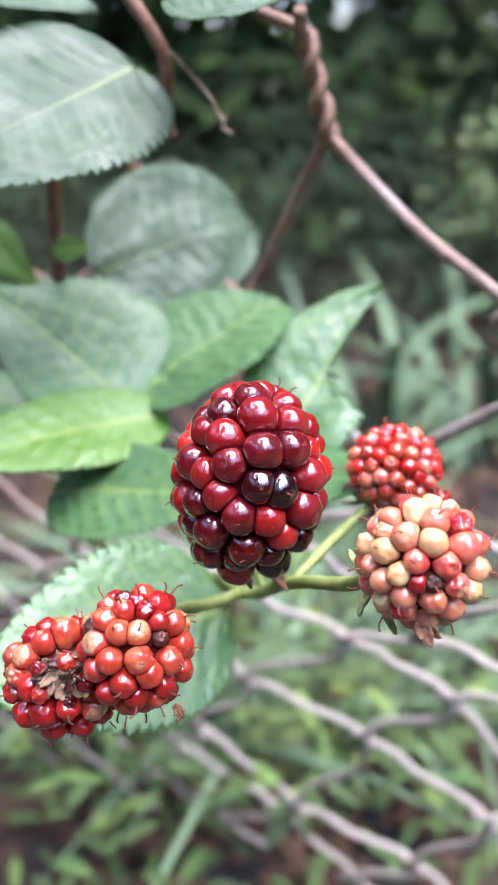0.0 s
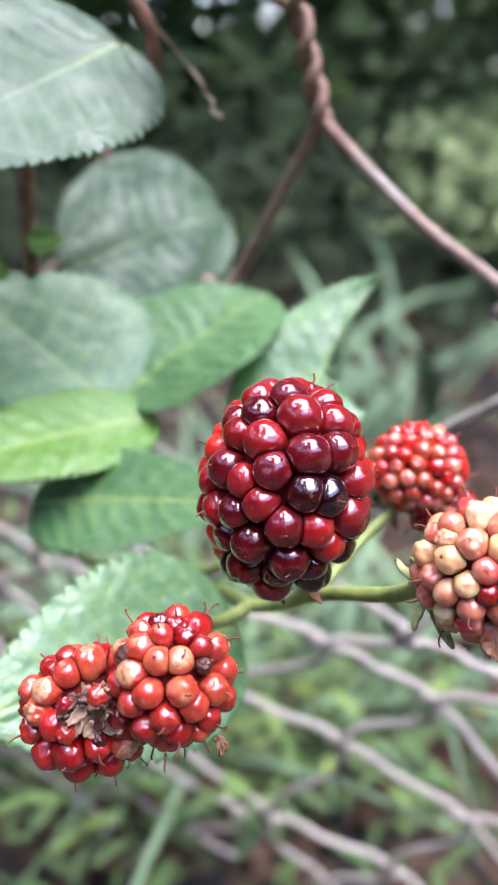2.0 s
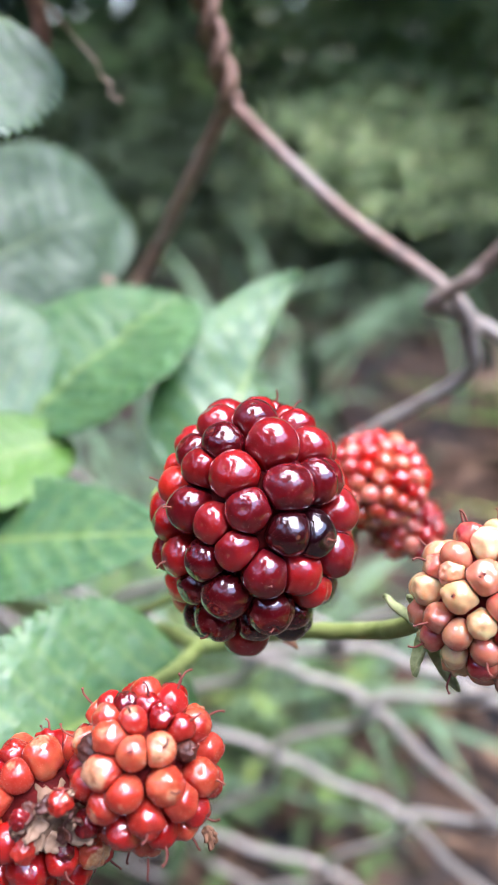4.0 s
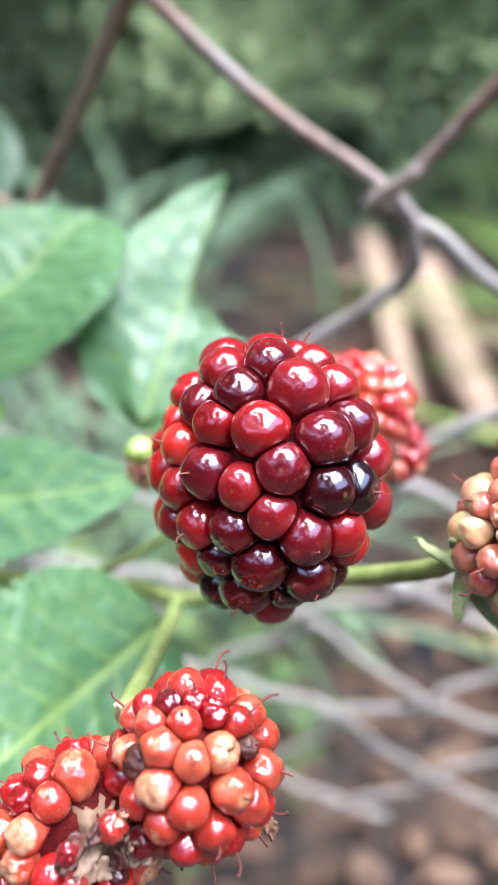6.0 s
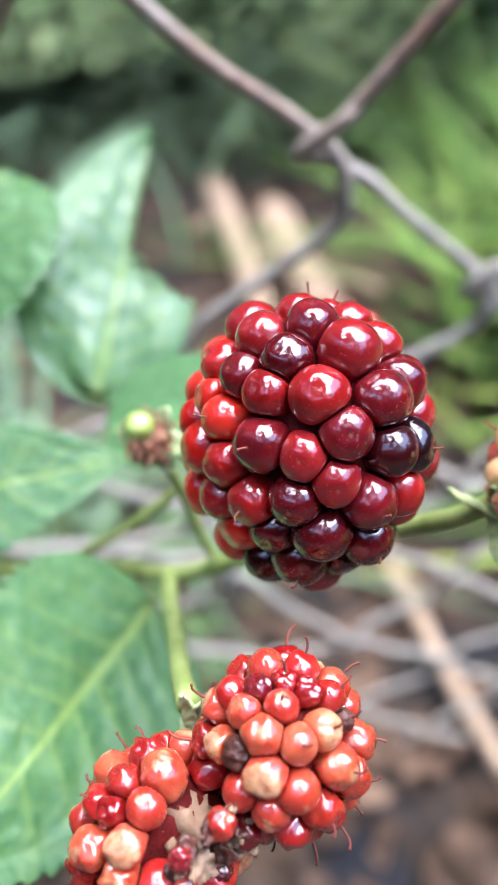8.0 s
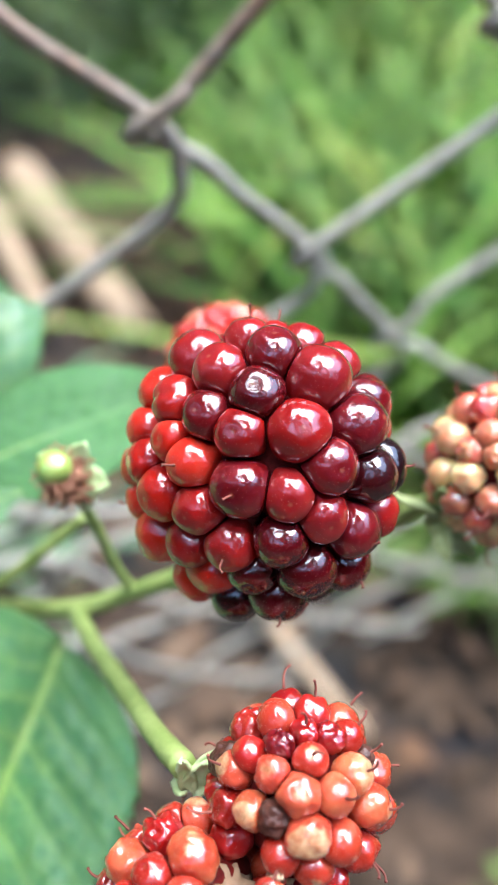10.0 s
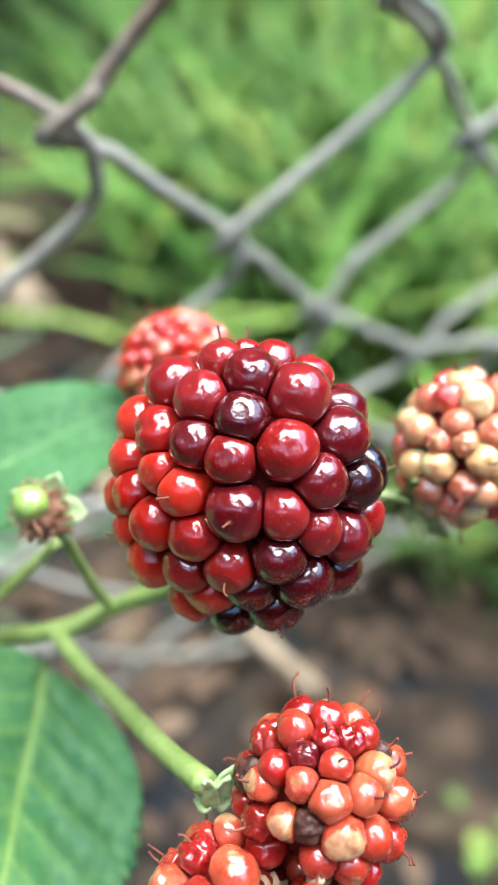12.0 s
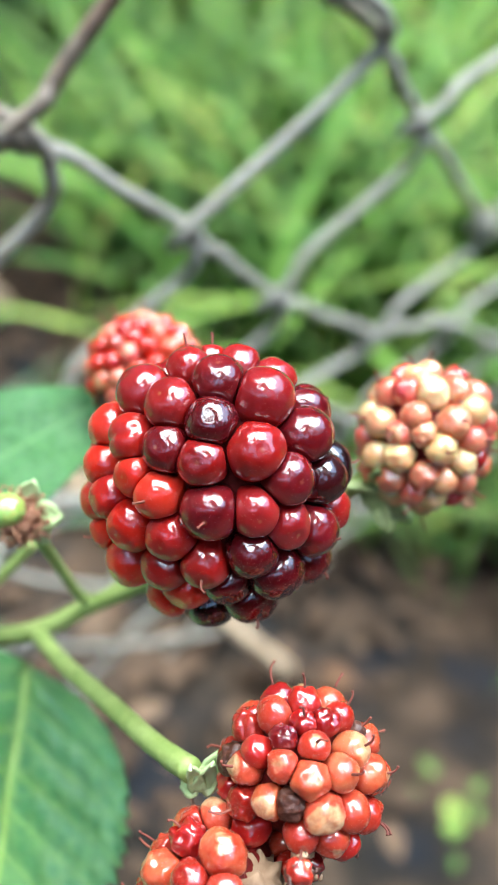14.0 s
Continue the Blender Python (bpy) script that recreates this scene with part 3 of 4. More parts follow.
# the ripening blackberry
ripe = thing("blackberry", (0.00142, 0.10791, 0.36918), "plump ripening blackberry, wine red turning black", "berry", "berries on the bramble")
ripe.rotation_euler = [radians(a) for a in (4.8, 8.4, 5.4)]
RIPE_R = (0.0086, 0.0108, 0.0122)
rnd = random.Random(4)
seen = []


def ripe_drupelet(lon, lat, mm, tone):
    d = direction(lon, lat)
    seen.append(d)
    q = Vector(d[k] * RIPE_R[k] for k in range(3))
    o = outward(d, RIPE_R)
    material = DARK if tone < 0.25 else DUSK if tone < 0.45 else DEEP if tone < 0.9 else RED if tone < 1.7 else BRIGHT
    kind = rnd.choice(("round", "dimpled", "dimpled", "cleft"))
    drupelet(ripe, q, o, (0.78 * mm + 0.92) * 0.001, material, kind, rnd.uniform(0, 360))
    if rnd.random() < 0.22:
        style(ripe, q + o * mm * 0.00095, o, 0.0011, rnd)


ripe_drupelet(3, 70, 1.97, 0.8)
ripe_drupelet(62, 62, 2.16, 0.5)
ripe_drupelet(-36, 62, 2.46, 0.8)
ripe_drupelet(112, 47, 1.95, 0.5)
ripe_drupelet(170, 78, 2.18, 0.8)
ripe_drupelet(-112, 69, 2.74, 0.8)
ripe_drupelet(148, 54, 1.87, 0.5)
ripe_drupelet(-175, 54, 2.13, 0.4)
ripe_drupelet(-57, 46, 1.81, 0.7)
ripe_drupelet(-94, 45, 2.22, 0.8)
ripe_drupelet(-143, 44, 2.66, 1.2)
ripe_drupelet(164, 36, 1.78, 0.4)
ripe_drupelet(140, 31, 1.75, 1)
ripe_drupelet(109, 22, 2.19, 2)
ripe_drupelet(124, 9, 2.18, 2)
ripe_drupelet(-174, 36, 1.82, 1.5)
ripe_drupelet(153, 19, 1.58, 2)
ripe_drupelet(168, 16, 2.49, 2)
ripe_drupelet(-124, 31, 1.54, 0.7)
ripe_drupelet(-75, 22, 2.3, 0)
ripe_drupelet(-93, 24, 2.2, 0)
ripe_drupelet(139, 1, 1.82, 2)
ripe_drupelet(-166, 16, 2.30, 0.7)
ripe_drupelet(-144, 18, 2.46, 0.8)
ripe_drupelet(119, -12, 1.40, 2)
ripe_drupelet(-126, 11, 2.05, 0.8)
ripe_drupelet(-105, 3, 2.03, 0.8)
ripe_drupelet(-82, 4, 2.03, 1.2)
ripe_drupelet(127, -25, 1.95, 2)
ripe_drupelet(157, -4, 1.80, 2)
ripe_drupelet(178, 0, 1.74, 1.5)
ripe_drupelet(-164, -10, 2.57, 1.2)
ripe_drupelet(-143, -1, 1.59, 0.4)
ripe_drupelet(-126, -14, 2.14, 0.3)
ripe_drupelet(-95, -19, 2.07, 0.4)
ripe_drupelet(149, -32, 2.44, 2)
ripe_drupelet(172, -54, 2.68, 2)
ripe_drupelet(-130, -37, 2.42, 0.4)
ripe_drupelet(-152, -55, 1.78, 0.4)
ripe_drupelet(176, -19, 1.32, 1.5)
ripe_drupelet(91, 69, 1.63, 0.6)
ripe_drupelet(38, 65, 1.95, 1)
ripe_drupelet(-38, 24, 1.87, 0.5)
ripe_drupelet(-10, 18, 1.95, 2)
ripe_drupelet(-48, 6, 2.03, 0.7)
ripe_drupelet(-19, 0, 1.47, 0.7)
ripe_drupelet(-98, -58, 2.50, 0.5)
ripe_drupelet(-50, -44, 2.15, 0.2)
ripe_drupelet(-31, -23, 2.46, 0.3)
ripe_drupelet(-25, -11, 1.64, 0.4)
ripe_drupelet(-2, 33, 1.62, 1.2)
ripe_drupelet(-2, 48, 1.28, 1)
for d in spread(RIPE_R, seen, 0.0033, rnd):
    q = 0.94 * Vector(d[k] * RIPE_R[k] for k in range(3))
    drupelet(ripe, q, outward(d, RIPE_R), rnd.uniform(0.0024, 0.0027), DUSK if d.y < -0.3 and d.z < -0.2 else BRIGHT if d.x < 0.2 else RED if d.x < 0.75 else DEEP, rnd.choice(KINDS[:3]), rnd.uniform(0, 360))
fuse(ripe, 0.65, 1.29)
cam.data.dof.focus_object = ripe.children[23]
core(ripe, [0.95 * a for a in RIPE_R], FLESH)
for lon, lat, reach in ((-60, -72, 0.0045), (30, -60, 0.005), (140, -50, 0.0035), (100, -65, 0.004), (-150, -75, 0.0025)):
    base = Vector((0.0005, 0.001, -0.0135))
    sepal(ripe, base, base + direction(lon, lat * 0.45) * reach + Vector((0, 0, -0.001)), (0, 0, 1), 0.0011, SEPAL_B, "withered brown sepal")

sepal(ripe, (0.0042, 0.0004, -0.0118), (0.0074, -0.0018, -0.0170), (0.6, -0.7, 0), 0.0013, SEPAL_B, "withered brown sepal")


def cluster(berry, centre, radii, tones, gap, size, rnd, turn=None, keep=lambda d: True, fixed=(), hair=0.3, shrivel=0.15, vary=0.15):
    """A lobe of drupelets round a centre; tones: materials with weights; fixed: (lon, lat, mm, material, kind)."""
    turn = turn or Matrix.Identity(3)
    inside = [a - size * 0.75 for a in radii]
    taken = []
    for lon, lat, mm, material, kind in fixed:
        d = direction(lon, lat)
        kind = "lumpy" if kind == "round" and rnd.random() < 0.7 else kind
        taken.append(d)
        q = Vector(centre) + turn @ Vector(d[k] * inside[k] for k in range(3))
        o = turn @ outward(d, inside)
        drupelet(berry, q, o, mm * 0.00113, material, kind, rnd.uniform(0, 360))
        if rnd.random() < hair:
            style(berry, q + o * mm * 0.00105, o, rnd.uniform(0.0009, 0.0017), rnd)
    for d in spread(inside, taken, gap, rnd, keep):
        q = Vector(centre) + turn @ Vector(d[k] * inside[k] for k in range(3))
        o = turn @ outward(d, inside)
        r = size * rnd.uniform(1.2 - vary, 1.2 + 0.7 * vary)
        material = rnd.choices([t for t, _ in tones], [w for _, w in tones])[0]
        kind = "shrivelled" if rnd.random() < shrivel else rnd.choice(("lumpy", "dimpled", "cleft", "lumpy"))
        if kind == "shrivelled" and rnd.random() < 0.05:
            material = HUSK
        drupelet(berry, q, o, r, material, kind, rnd.uniform(0, 360))
        if rnd.random() < hair:
            style(berry, q + o * r * 0.95, o, rnd.uniform(0.0009, 0.0017), rnd)


# the damaged red berry: two lobes with a torn hollow between
rnd = random.Random(11)
torn = thing("blackberry", (-0.0133, 0.0915, 0.3531), "damaged half-ripe red blackberry with a torn hollow", "berry", "berries on the bramble")
HOLE = Vector((-0.0226, 0.0900, 0.3500)) - torn.location
TONES = [(ORANGE, 3), (BRICK, 5), (RED, 3), (SCARRED, 1)]
A0, AR = Vector((0, 0, -0.0004)), (0.0073, 0.0074, 0.0081)
B0, BR = Vector((-0.0100, 0.0029, -0.0069)), (0.0082, 0.0070, 0.0080)


def off_hole(centre, radii, d):
    return (centre + Vector(d[k] * radii[k] for k in range(3)) - HOLE).length > 0.0050


cluster(torn, A0, AR, TONES, 0.0026, 0.0016, rnd, vary=0.3, shrivel=0.35, hair=0.5, keep=lambda d: off_hole(A0, AR, d) and (Vector(d[k] * AR[k] for k in range(3)) - B0).length > 0.006,
        fixed=[(136, 72, 1.45, DEEP, "shrivelled"), (-130, 75, 1.53, SCARRED, "dimpled"), (-150, 53, 2.0, PEACH, "round"), (-110, 49, 1.88, ORANGE, "round"), (-140, 29, 2.12, SCARRED, "round"),
               (-115, 18, 2.01, ORANGE, "round"), (-76, 49, 1.54, ORANGE, "cleft"), (-78, 22, 1.4, ORANGE, "round"), (-169, 34, 1.14, HUSK, "shrivelled"), (172, 29, 1.1, ORANGE, "round"),
               (170, 58, 1.15, BRICK, "round"), (130, 48, 1.1, RED, "dimpled"), (34, 84, 1.32, RED, "shrivelled"), (-34, 71, 1.1, RED, "shrivelled"), (134, 33, 1.36, BRICK, "round"),
               (-67, 5, 2.1, PEACH, "round"), (-39, 10, 1.58, ORANGE, "round"), (-29, 52, 1.37, BRICK, "round"), (-43, 36, 0.8, HUSK, "shrivelled"), (-48, -17, 1.3, RED, "round"),
               (-57, -32, 1.4, BRICK, "round"), (-83, -23, 1.5, RED, "round"), (-96, -4, 1.4, BRICK, "round")])
cluster(torn, B0, BR, TONES, 0.0027, 0.0016, rnd, vary=0.3, shrivel=0.4, hair=0.4, keep=lambda d: off_hole(B0, BR, d) and (B0 + Vector(d[k] * BR[k] for k in range(3))).length > 0.0075,
        fixed=[(38, 46, 1.85, SCARRED, "dimpled"), (61, 40, 1.3, BRICK, "round"), (78, 50, 1.4, RED, "shrivelled"), (141, 65, 1.72, BRICK, "round"), (173, 53, 1.55, RED, "shrivelled"),
               (-150, 42, 1.77, SCARRED, "round"), (178, 25, 1.94, ORANGE, "round"), (139, 11, 1.2, BRICK, "round"), (148, 42, 1.1, RED, "round"), (-158, -8, 1.63, BRICK, "shrivelled"),
               (-139, -29, 1.56, RED, "round"), (-105, -14, 1.7, RED, "round"), (-105, -48, 1.79, RED, "round"), (-57, -50, 1.8, RED, "round"), (-28, -38, 1.9, RED, "round"), (-50, -16, 1.4, SCARRED, "shrivelled"), (-13, -27, 1.33, RED, "shrivelled")])
for centre, radii in ((A0, AR), (B0, BR)):
    bm = bmesh.new()
    bmesh.ops.create_icosphere(bm, subdivisions=4, radius=1.0)
    for v in bm.verts:
        v.co = centre + Vector(v.co[k] * (radii[k] - 0.0022) for k in range(3)) * (1 + 0.08 * noise.noise(v.co * 5))
    part("receptacle", bm, FLESH, torn)
bm = bmesh.new()
bmesh.ops.create_icosphere(bm, subdivisions=4, radius=0.0031)
for v in bm.verts:
    v.co = HOLE + Vector((0.0000, 0.0022, -0.0018)) + v.co * (1 + 0.3 * noise.noise(v.co * 700) + 0.3 * noise.noise(v.co * 2200))
part("receptacle", bm, PITH, torn, "pale torn pith in the hollow")
for k in range(5):
    g = 1.257 * k
    d = Vector((math.cos(g), -0.55, math.sin(g))).normalized()
    drupelet(torn, HOLE + d * 0.0038, d, rnd.uniform(0.0008, 0.0013), (DEEP, SCARRED)[k % 2], "shrivelled", 40 * k)
fuse(torn)
for k in range(18):
    g = k * 2.4
    away = 0.0010 + 0.0026 * (k / 18)
    base = HOLE + Vector((away * math.cos(g) + 0.0004, -0.0020 + 0.3 * away, away * math.sin(g) + 0.0004))
    swing = g + 0.8 + 0.5 * (k % 3)
    reach = rnd.uniform(0.0013, 0.0027)
    sepal(torn, base, base + Vector((reach * math.cos(swing), rnd.uniform(-0.0013, -0.0002), reach * math.sin(swing))), (rnd.uniform(-0.8, 0.2), -0.75, rnd.uniform(0.1, 0.8)), rnd.uniform(0.0005, 0.0010), (PITH, PAPER, HUSK)[k % 3], "torn papery shred")
base = Vector((-0.0035, 0.0087, -0.0045))
for d, up, w in (((0.0002, 0.0009, 0.0044), (-0.6, -0.5, 0.6), 0.0008), ((0.0034, -0.0012, 0.0034), (-0.5, -0.4, 0.7), 0.0013), ((0.0016, -0.0006, 0.0038), (-0.5, -0.6, 0.3), 0.0011), ((0.0008, 0.0016, -0.001), (0.3, 0.8, 0.3), 0.0012)):
    sepal(torn, base, base + Vector(d), up, w, SEPAL_P, "curled downy green sepal")
for d in ((0.0008, -0.0003, -0.0019), (0.0013, 0.0003, -0.0016)):
    base = Vector((0.0052, -0.0035, -0.0066))
    sepal(torn, base, base + Vector(d), (0, -1, 0), 0.0004, SEPAL_B, "withered brown sepal")

# the pale pink berry
rnd = random.Random(23)
pale = thing("blackberry", (0.0231, 0.0927, 0.3652), "unripe blackberry mottled cream and pink", "berry", "berries on the bramble")
cluster(pale, (0, 0, 0.0003), (0.0080, 0.0073, 0.0082), [(BLUSH, 5), (CREAM, 2.5), (ROSE, 3)], 0.0025, 0.0015, rnd, hair=0.4, shrivel=0.3,
        fixed=[(-91, 45, 2.17, CREAM, "round"), (-124, 9, 1.55, CREAM, "round"), (-149, 26, 1.41, CREAM, "round"), (-130, 46, 1.6, BLUSH, "round"), (-79, 68, 1.56, BLUSH, "round"), (-25, 55, 1.68, ROSE, "shrivelled"),
               (-47, 35, 1.82, ROSE, "dimpled"), (-76, 22, 2.0, ROSE, "round"), (-109, 25, 1.55, ROSE, "dimpled"), (-105, 4, 1.19, RED, "dimpled"), (-90, 5, 1.0, HUSK, "shrivelled"), (-65, 0, 1.73, ROSE, "shrivelled"),
               (-87, -15, 1.74, BLUSH, "round"), (-118, -14, 1.89, BLUSH, "round"), (-33, 7, 1.22, BLUSH, "round"), (-5, 23, 1.25, ROSE, "round"), (173, 51, 1.38, BLUSH, "dimpled"), (-170, 38, 1.24, BLUSH, "shrivelled"),
               (-163, 1, 1.2, BLUSH, "round"), (-143, -5, 1.36, BLUSH, "round"), (-165, 78, 1.7, CREAM, "round"), (66, 68, 1.4, CREAM, "round"), (26, 63, 1.25, BLUSH, "round"), (131, 27, 1.68, BLUSH, "round"),
               (163, 32, 1.4, ROSE, "round"), (171, 14, 1.29, CREAM, "round"), (145, 1, 1.7, CREAM, "round"), (167, -12, 1.8, BLUSH, "round")])
fuse(pale)
core(pale, (0.0064, 0.0057, 0.0068), FLESH)
base = Vector((-0.0055, 0.0035, -0.005))
for d, up in (((-0.0012, -0.001, 0.0055), (-1, 0, 0)), ((-0.001, -0.003, -0.0035), (-1, 0, 0.2)), ((0.004, 0.001, -0.0045), (0, 0, -1)), ((-0.002, 0.004, 0.003), (-1, 1, 0)), ((0.004, -0.003, -0.005), (0, -1, -1))):
    sepal(pale, base, base + Vector(d), up, 0.0012, SEPAL_G, "downy green sepal")
base = Vector((-0.0008, -0.0052, -0.0052))
for d in ((0.0016, -0.0012, -0.0026), (0.0002, -0.0008, -0.002), (0.0026, -0.0004, -0.0016)):
    sepal(pale, base, base + Vector(d), (0, -1, -0.3), 0.0009, SEPAL_B, "dried brown tip of the flower")

# the small red berry behind
rnd = random.Random(31)
small = thing("blackberry", (0.0264, 0.1312, 0.3588), "small uneven red blackberry, partly shrivelled", "berry", "berries on the bramble")
cluster(small, (-0.0002, 0, 0.0022), (0.0077, 0.0074, 0.0071), [(BRIGHT, 4), (ROSE, 3), (PEACH, 2), (ORANGE, 2)], 0.0021, 0.00125, rnd, hair=0.5, shrivel=0.2)
cluster(small, (0.005, -0.001, -0.0055), (0.0058, 0.0055, 0.0045), [(RED, 4), (SCARRED, 2), (ROSE, 2)], 0.0021, 0.00125, rnd, hair=0.3, shrivel=0.7)
fuse(small)
core(small, (0.0058, 0.0054, 0.0054), FLESH)
base = Vector((-0.004, 0.002, -0.005))
for d in ((-0.004, -0.001, -0.001), (-0.003, 0.003, 0.002), (0.002, -0.003, -0.003)):
    sepal(small, base, base + Vector(d), (-1, 0, 0.3), 0.0013, PITH, "papery tan sepal")

# the withered bud
rnd = random.Random(41)
bud = thing("berry_bud", (-0.0042, 0.1300, 0.3620), "withered bramble flower holding one pale green drupelet", "bud")
drupelet(bud, Vector((-0.0010, -0.0014, 0.0008)), (-0.4, -0.8, 0.4), 0.0019, GREENISH, "round")
fuse(bud)
for k in range(260):
    d = direction(rnd.uniform(0, 360), rnd.uniform(-80, 70))
    if d.dot(Vector((-0.4, -0.75, 0.5))) < 0.72:
        style(bud, d * 0.0015 + Vector((0.0000, -0.0017, -0.0009)), (d + Vector((rnd.gauss(0, 0.4), rnd.gauss(0, 0.4), rnd.gauss(0, 0.4)))), rnd.uniform(0.0010, 0.0021), rnd, STAMEN)
bm = bmesh.new()
bmesh.ops.create_icosphere(bm, subdivisions=3, radius=0.0022)
for v in bm.verts:
    v.co = Vector((0.0000, -0.0017, -0.0009)) + v.co * (1 + 0.35 * noise.noise(v.co * 1500))
part("calyx", bm, STAMEN, bud, "withered reddish-brown calyx")
for d, w in (((0.0024, -0.0034, -0.0002), 0.0017), ((0.0022, -0.0006, 0.0040), 0.0013), ((0.0012, -0.0018, -0.0034), 0.0013), ((-0.0012, 0.003, 0.002), 0.0014)):
    base = Vector((0.0006, -0.0016, -0.0014))
    sepal(bud, base, base + Vector(d), (-0.6, -0.45, 0.6), w * 1.25, SEPAL_P, "pale green sepal")


# ---- undergrowth behind the fence ----
def scatter_leaves(name, count, place, size, material, rnd, shape=0.5, fold=0.25):
    """Many small pointed leaves as one mesh: each one a folded diamond of six points."""
    verts, faces = [], []
    for _ in range(count):
        q, aim, up = place(rnd)
        e1 = Vector(aim).normalized()
        e2 = e1.cross(Vector(up)).normalized()
        e3 = e2.cross(e1)
        s = size * rnd.uniform(0.6, 1.4)
        w = s * shape * rnd.uniform(0.8, 1.2)
        k = len(verts)
        for a, c, h in ((0, 0, 0), (0.3, -0.85, fold), (0.7, -0.75, fold), (1, 0, -0.1), (0.7, 0.75, fold), (0.3, 0.85, fold), (0.5, 0, 0.04)):
            verts.append(q + e1 * s * a + e2 * w * 0.5 * c + e3 * w * 0.5 * h)
        faces += [(k, k + 1, k + 6), (k + 1, k + 2, k + 6), (k + 2, k + 3, k + 6), (k + 3, k + 4, k + 6), (k + 4, k + 5, k + 6), (k + 5, k, k + 6)]
    me = bpy.data.meshes.new(name)
    me.from_pydata(verts, [], faces)
    me.materials.append(material)
    return new(name, me)


def blades(name, roots, material, rnd, width=(0.004, 0.009), height=(0.12, 0.3), lean=0.7):
    """Arching grass blades as one mesh, five spans each."""
    verts, faces = [], []
    for q in roots:
        a = rnd.uniform(0, 6.283)
        way = Vector((math.cos(a), math.sin(a), 0))
        side = Vector((-way.y, way.x, 0))
        h, w = rnd.uniform(*height), rnd.uniform(*width)
        arch = rnd.uniform(0.3, 1.0) * lean
        k = len(verts)
        for m in range(6):
            s = m / 5
            c = Vector(q) + way * h * arch * s ** 1.8 + Vector((0, 0, h * (s - 0.45 * arch * s ** 2.4)))
            ww = w * (1 - s ** 2.2) + 0.0003
            verts += [c - side * ww * 0.5, c + Vector((0, 0, -ww * 0.2)), c + side * ww * 0.5]
        for m in range(5):
            j = k + 3 * m
            faces += [(j, j + 1, j + 4, j + 3), (j + 1, j + 2, j + 5, j + 4)]
    me = bpy.data.meshes.new(name)
    me.from_pydata(verts, [], faces)
    me.materials.append(material)
    return new(name, me)


GRASS = stuff_mat("grass_green", [(0.0, (0.012, 0.048, 0.014)), (0.4, (0.035, 0.115, 0.024)), (0.78, (0.085, 0.225, 0.034)), (1.0, (0.4, 0.47, 0.12))], 0.65, 0.15, 0.2)
STRAP = stuff_mat("grey_green_blade", [(0.0, (0.06, 0.11, 0.06)), (0.6, (0.12, 0.21, 0.11)), (1.0, (0.2, 0.31, 0.17))], 0.6, 0.3, 0.15)
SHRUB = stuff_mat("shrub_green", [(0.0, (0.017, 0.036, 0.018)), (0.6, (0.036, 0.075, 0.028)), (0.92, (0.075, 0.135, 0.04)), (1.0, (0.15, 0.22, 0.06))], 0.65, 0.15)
HERB = stuff_mat("herb_green", [(0.0, (0.016, 0.034, 0.019)), (0.6, (0.042, 0.085, 0.037)), (0.9, (0.08, 0.16, 0.05)), (1.0, (0.22, 0.3, 0.08))], 0.65, 0.15, 0.15)
LITTER = stuff_mat("fallen_leaf_brown", [(0.0, (0.022, 0.015, 0.011)), (0.5, (0.06, 0.039, 0.027)), (0.85, (0.1, 0.062, 0.042)), (1.0, (0.2, 0.13, 0.085))], 0.85, 0.08)


def litter_place(rnd):
    near = rnd.random() < 0.28
    q = Vector((rnd.uniform(-0.1, 0.7) if near else rnd.uniform(-1.0, 2.2), 0.1 + 0.8 * rnd.random() ** 0.8 if near else rnd.uniform(0.15, 2.6), rnd.uniform(-0.005, 0.02)))
    a = rnd.uniform(0, 6.283)
    return q, (math.cos(a), math.sin(a), rnd.uniform(-0.3, 0.3)), (rnd.uniform(-0.4, 0.4), rnd.uniform(-0.4, 0.4), 1)


tagged(scatter_leaves("leaf_litter", 9000, litter_place, 0.021, LITTER, random.Random(51), 0.55), "dry brown fallen leaves on the soil", "leaf litter", "", "stuff")

rnd = random.Random(52)
roots = []
while len(roots) < 9000:
    x, y = rnd.uniform(0.3, 3.2), rnd.uniform(-0.6, 2.2)
    away = math.atan2(x, y)
    if away > radians(43) and math.hypot(x, y) > 0.5 + 0.5 * max(0.0, radians(60) - away) and rnd.random() < min(1.0, ((away - radians(43)) / radians(12)) ** 1.5):
        roots.append((x, y, -0.01))
tagged(blades("grass", roots, GRASS, rnd, (0.009, 0.021), (0.18, 0.4), 1.2), "lush bright green grass beyond the fence", "grass", "", "stuff")
roots = [(rnd.uniform(0.05, 1.0), rnd.uniform(0.9, 2.2), 0) for _ in range(16)]
tagged(blades("grass_tuft", roots, STRAP, rnd, (0.008, 0.02), (0.15, 0.35), 0.9), "scattered broad grass blades on bare soil", "grass", "", "stuff")


def herb_place(rnd):
    a = rnd.choice(((0.06, 0.36, 0.1), (0.1, 0.42, 0.06), (0.0, 0.40, 0.16), (-0.06, 0.36, 0.12), (-0.1, 0.42, 0.05), (0.04, 0.5, 0.02)))
    q = Vector(a) + Vector((rnd.gauss(0, 0.045), rnd.gauss(0, 0.045), rnd.gauss(0, 0.035)))
    g = rnd.uniform(0, 6.283)
    return q, (math.cos(g), math.sin(g) - 0.2, rnd.uniform(-0.5, 0.5)), (rnd.uniform(-0.5, 0.5), rnd.uniform(-0.7, 0.3), 1)


tagged(scatter_leaves("low_herbs", 950, herb_place, 0.02, HERB, random.Random(53), 0.32), "low leafy green weeds behind the fence", "weeds", "", "stuff")


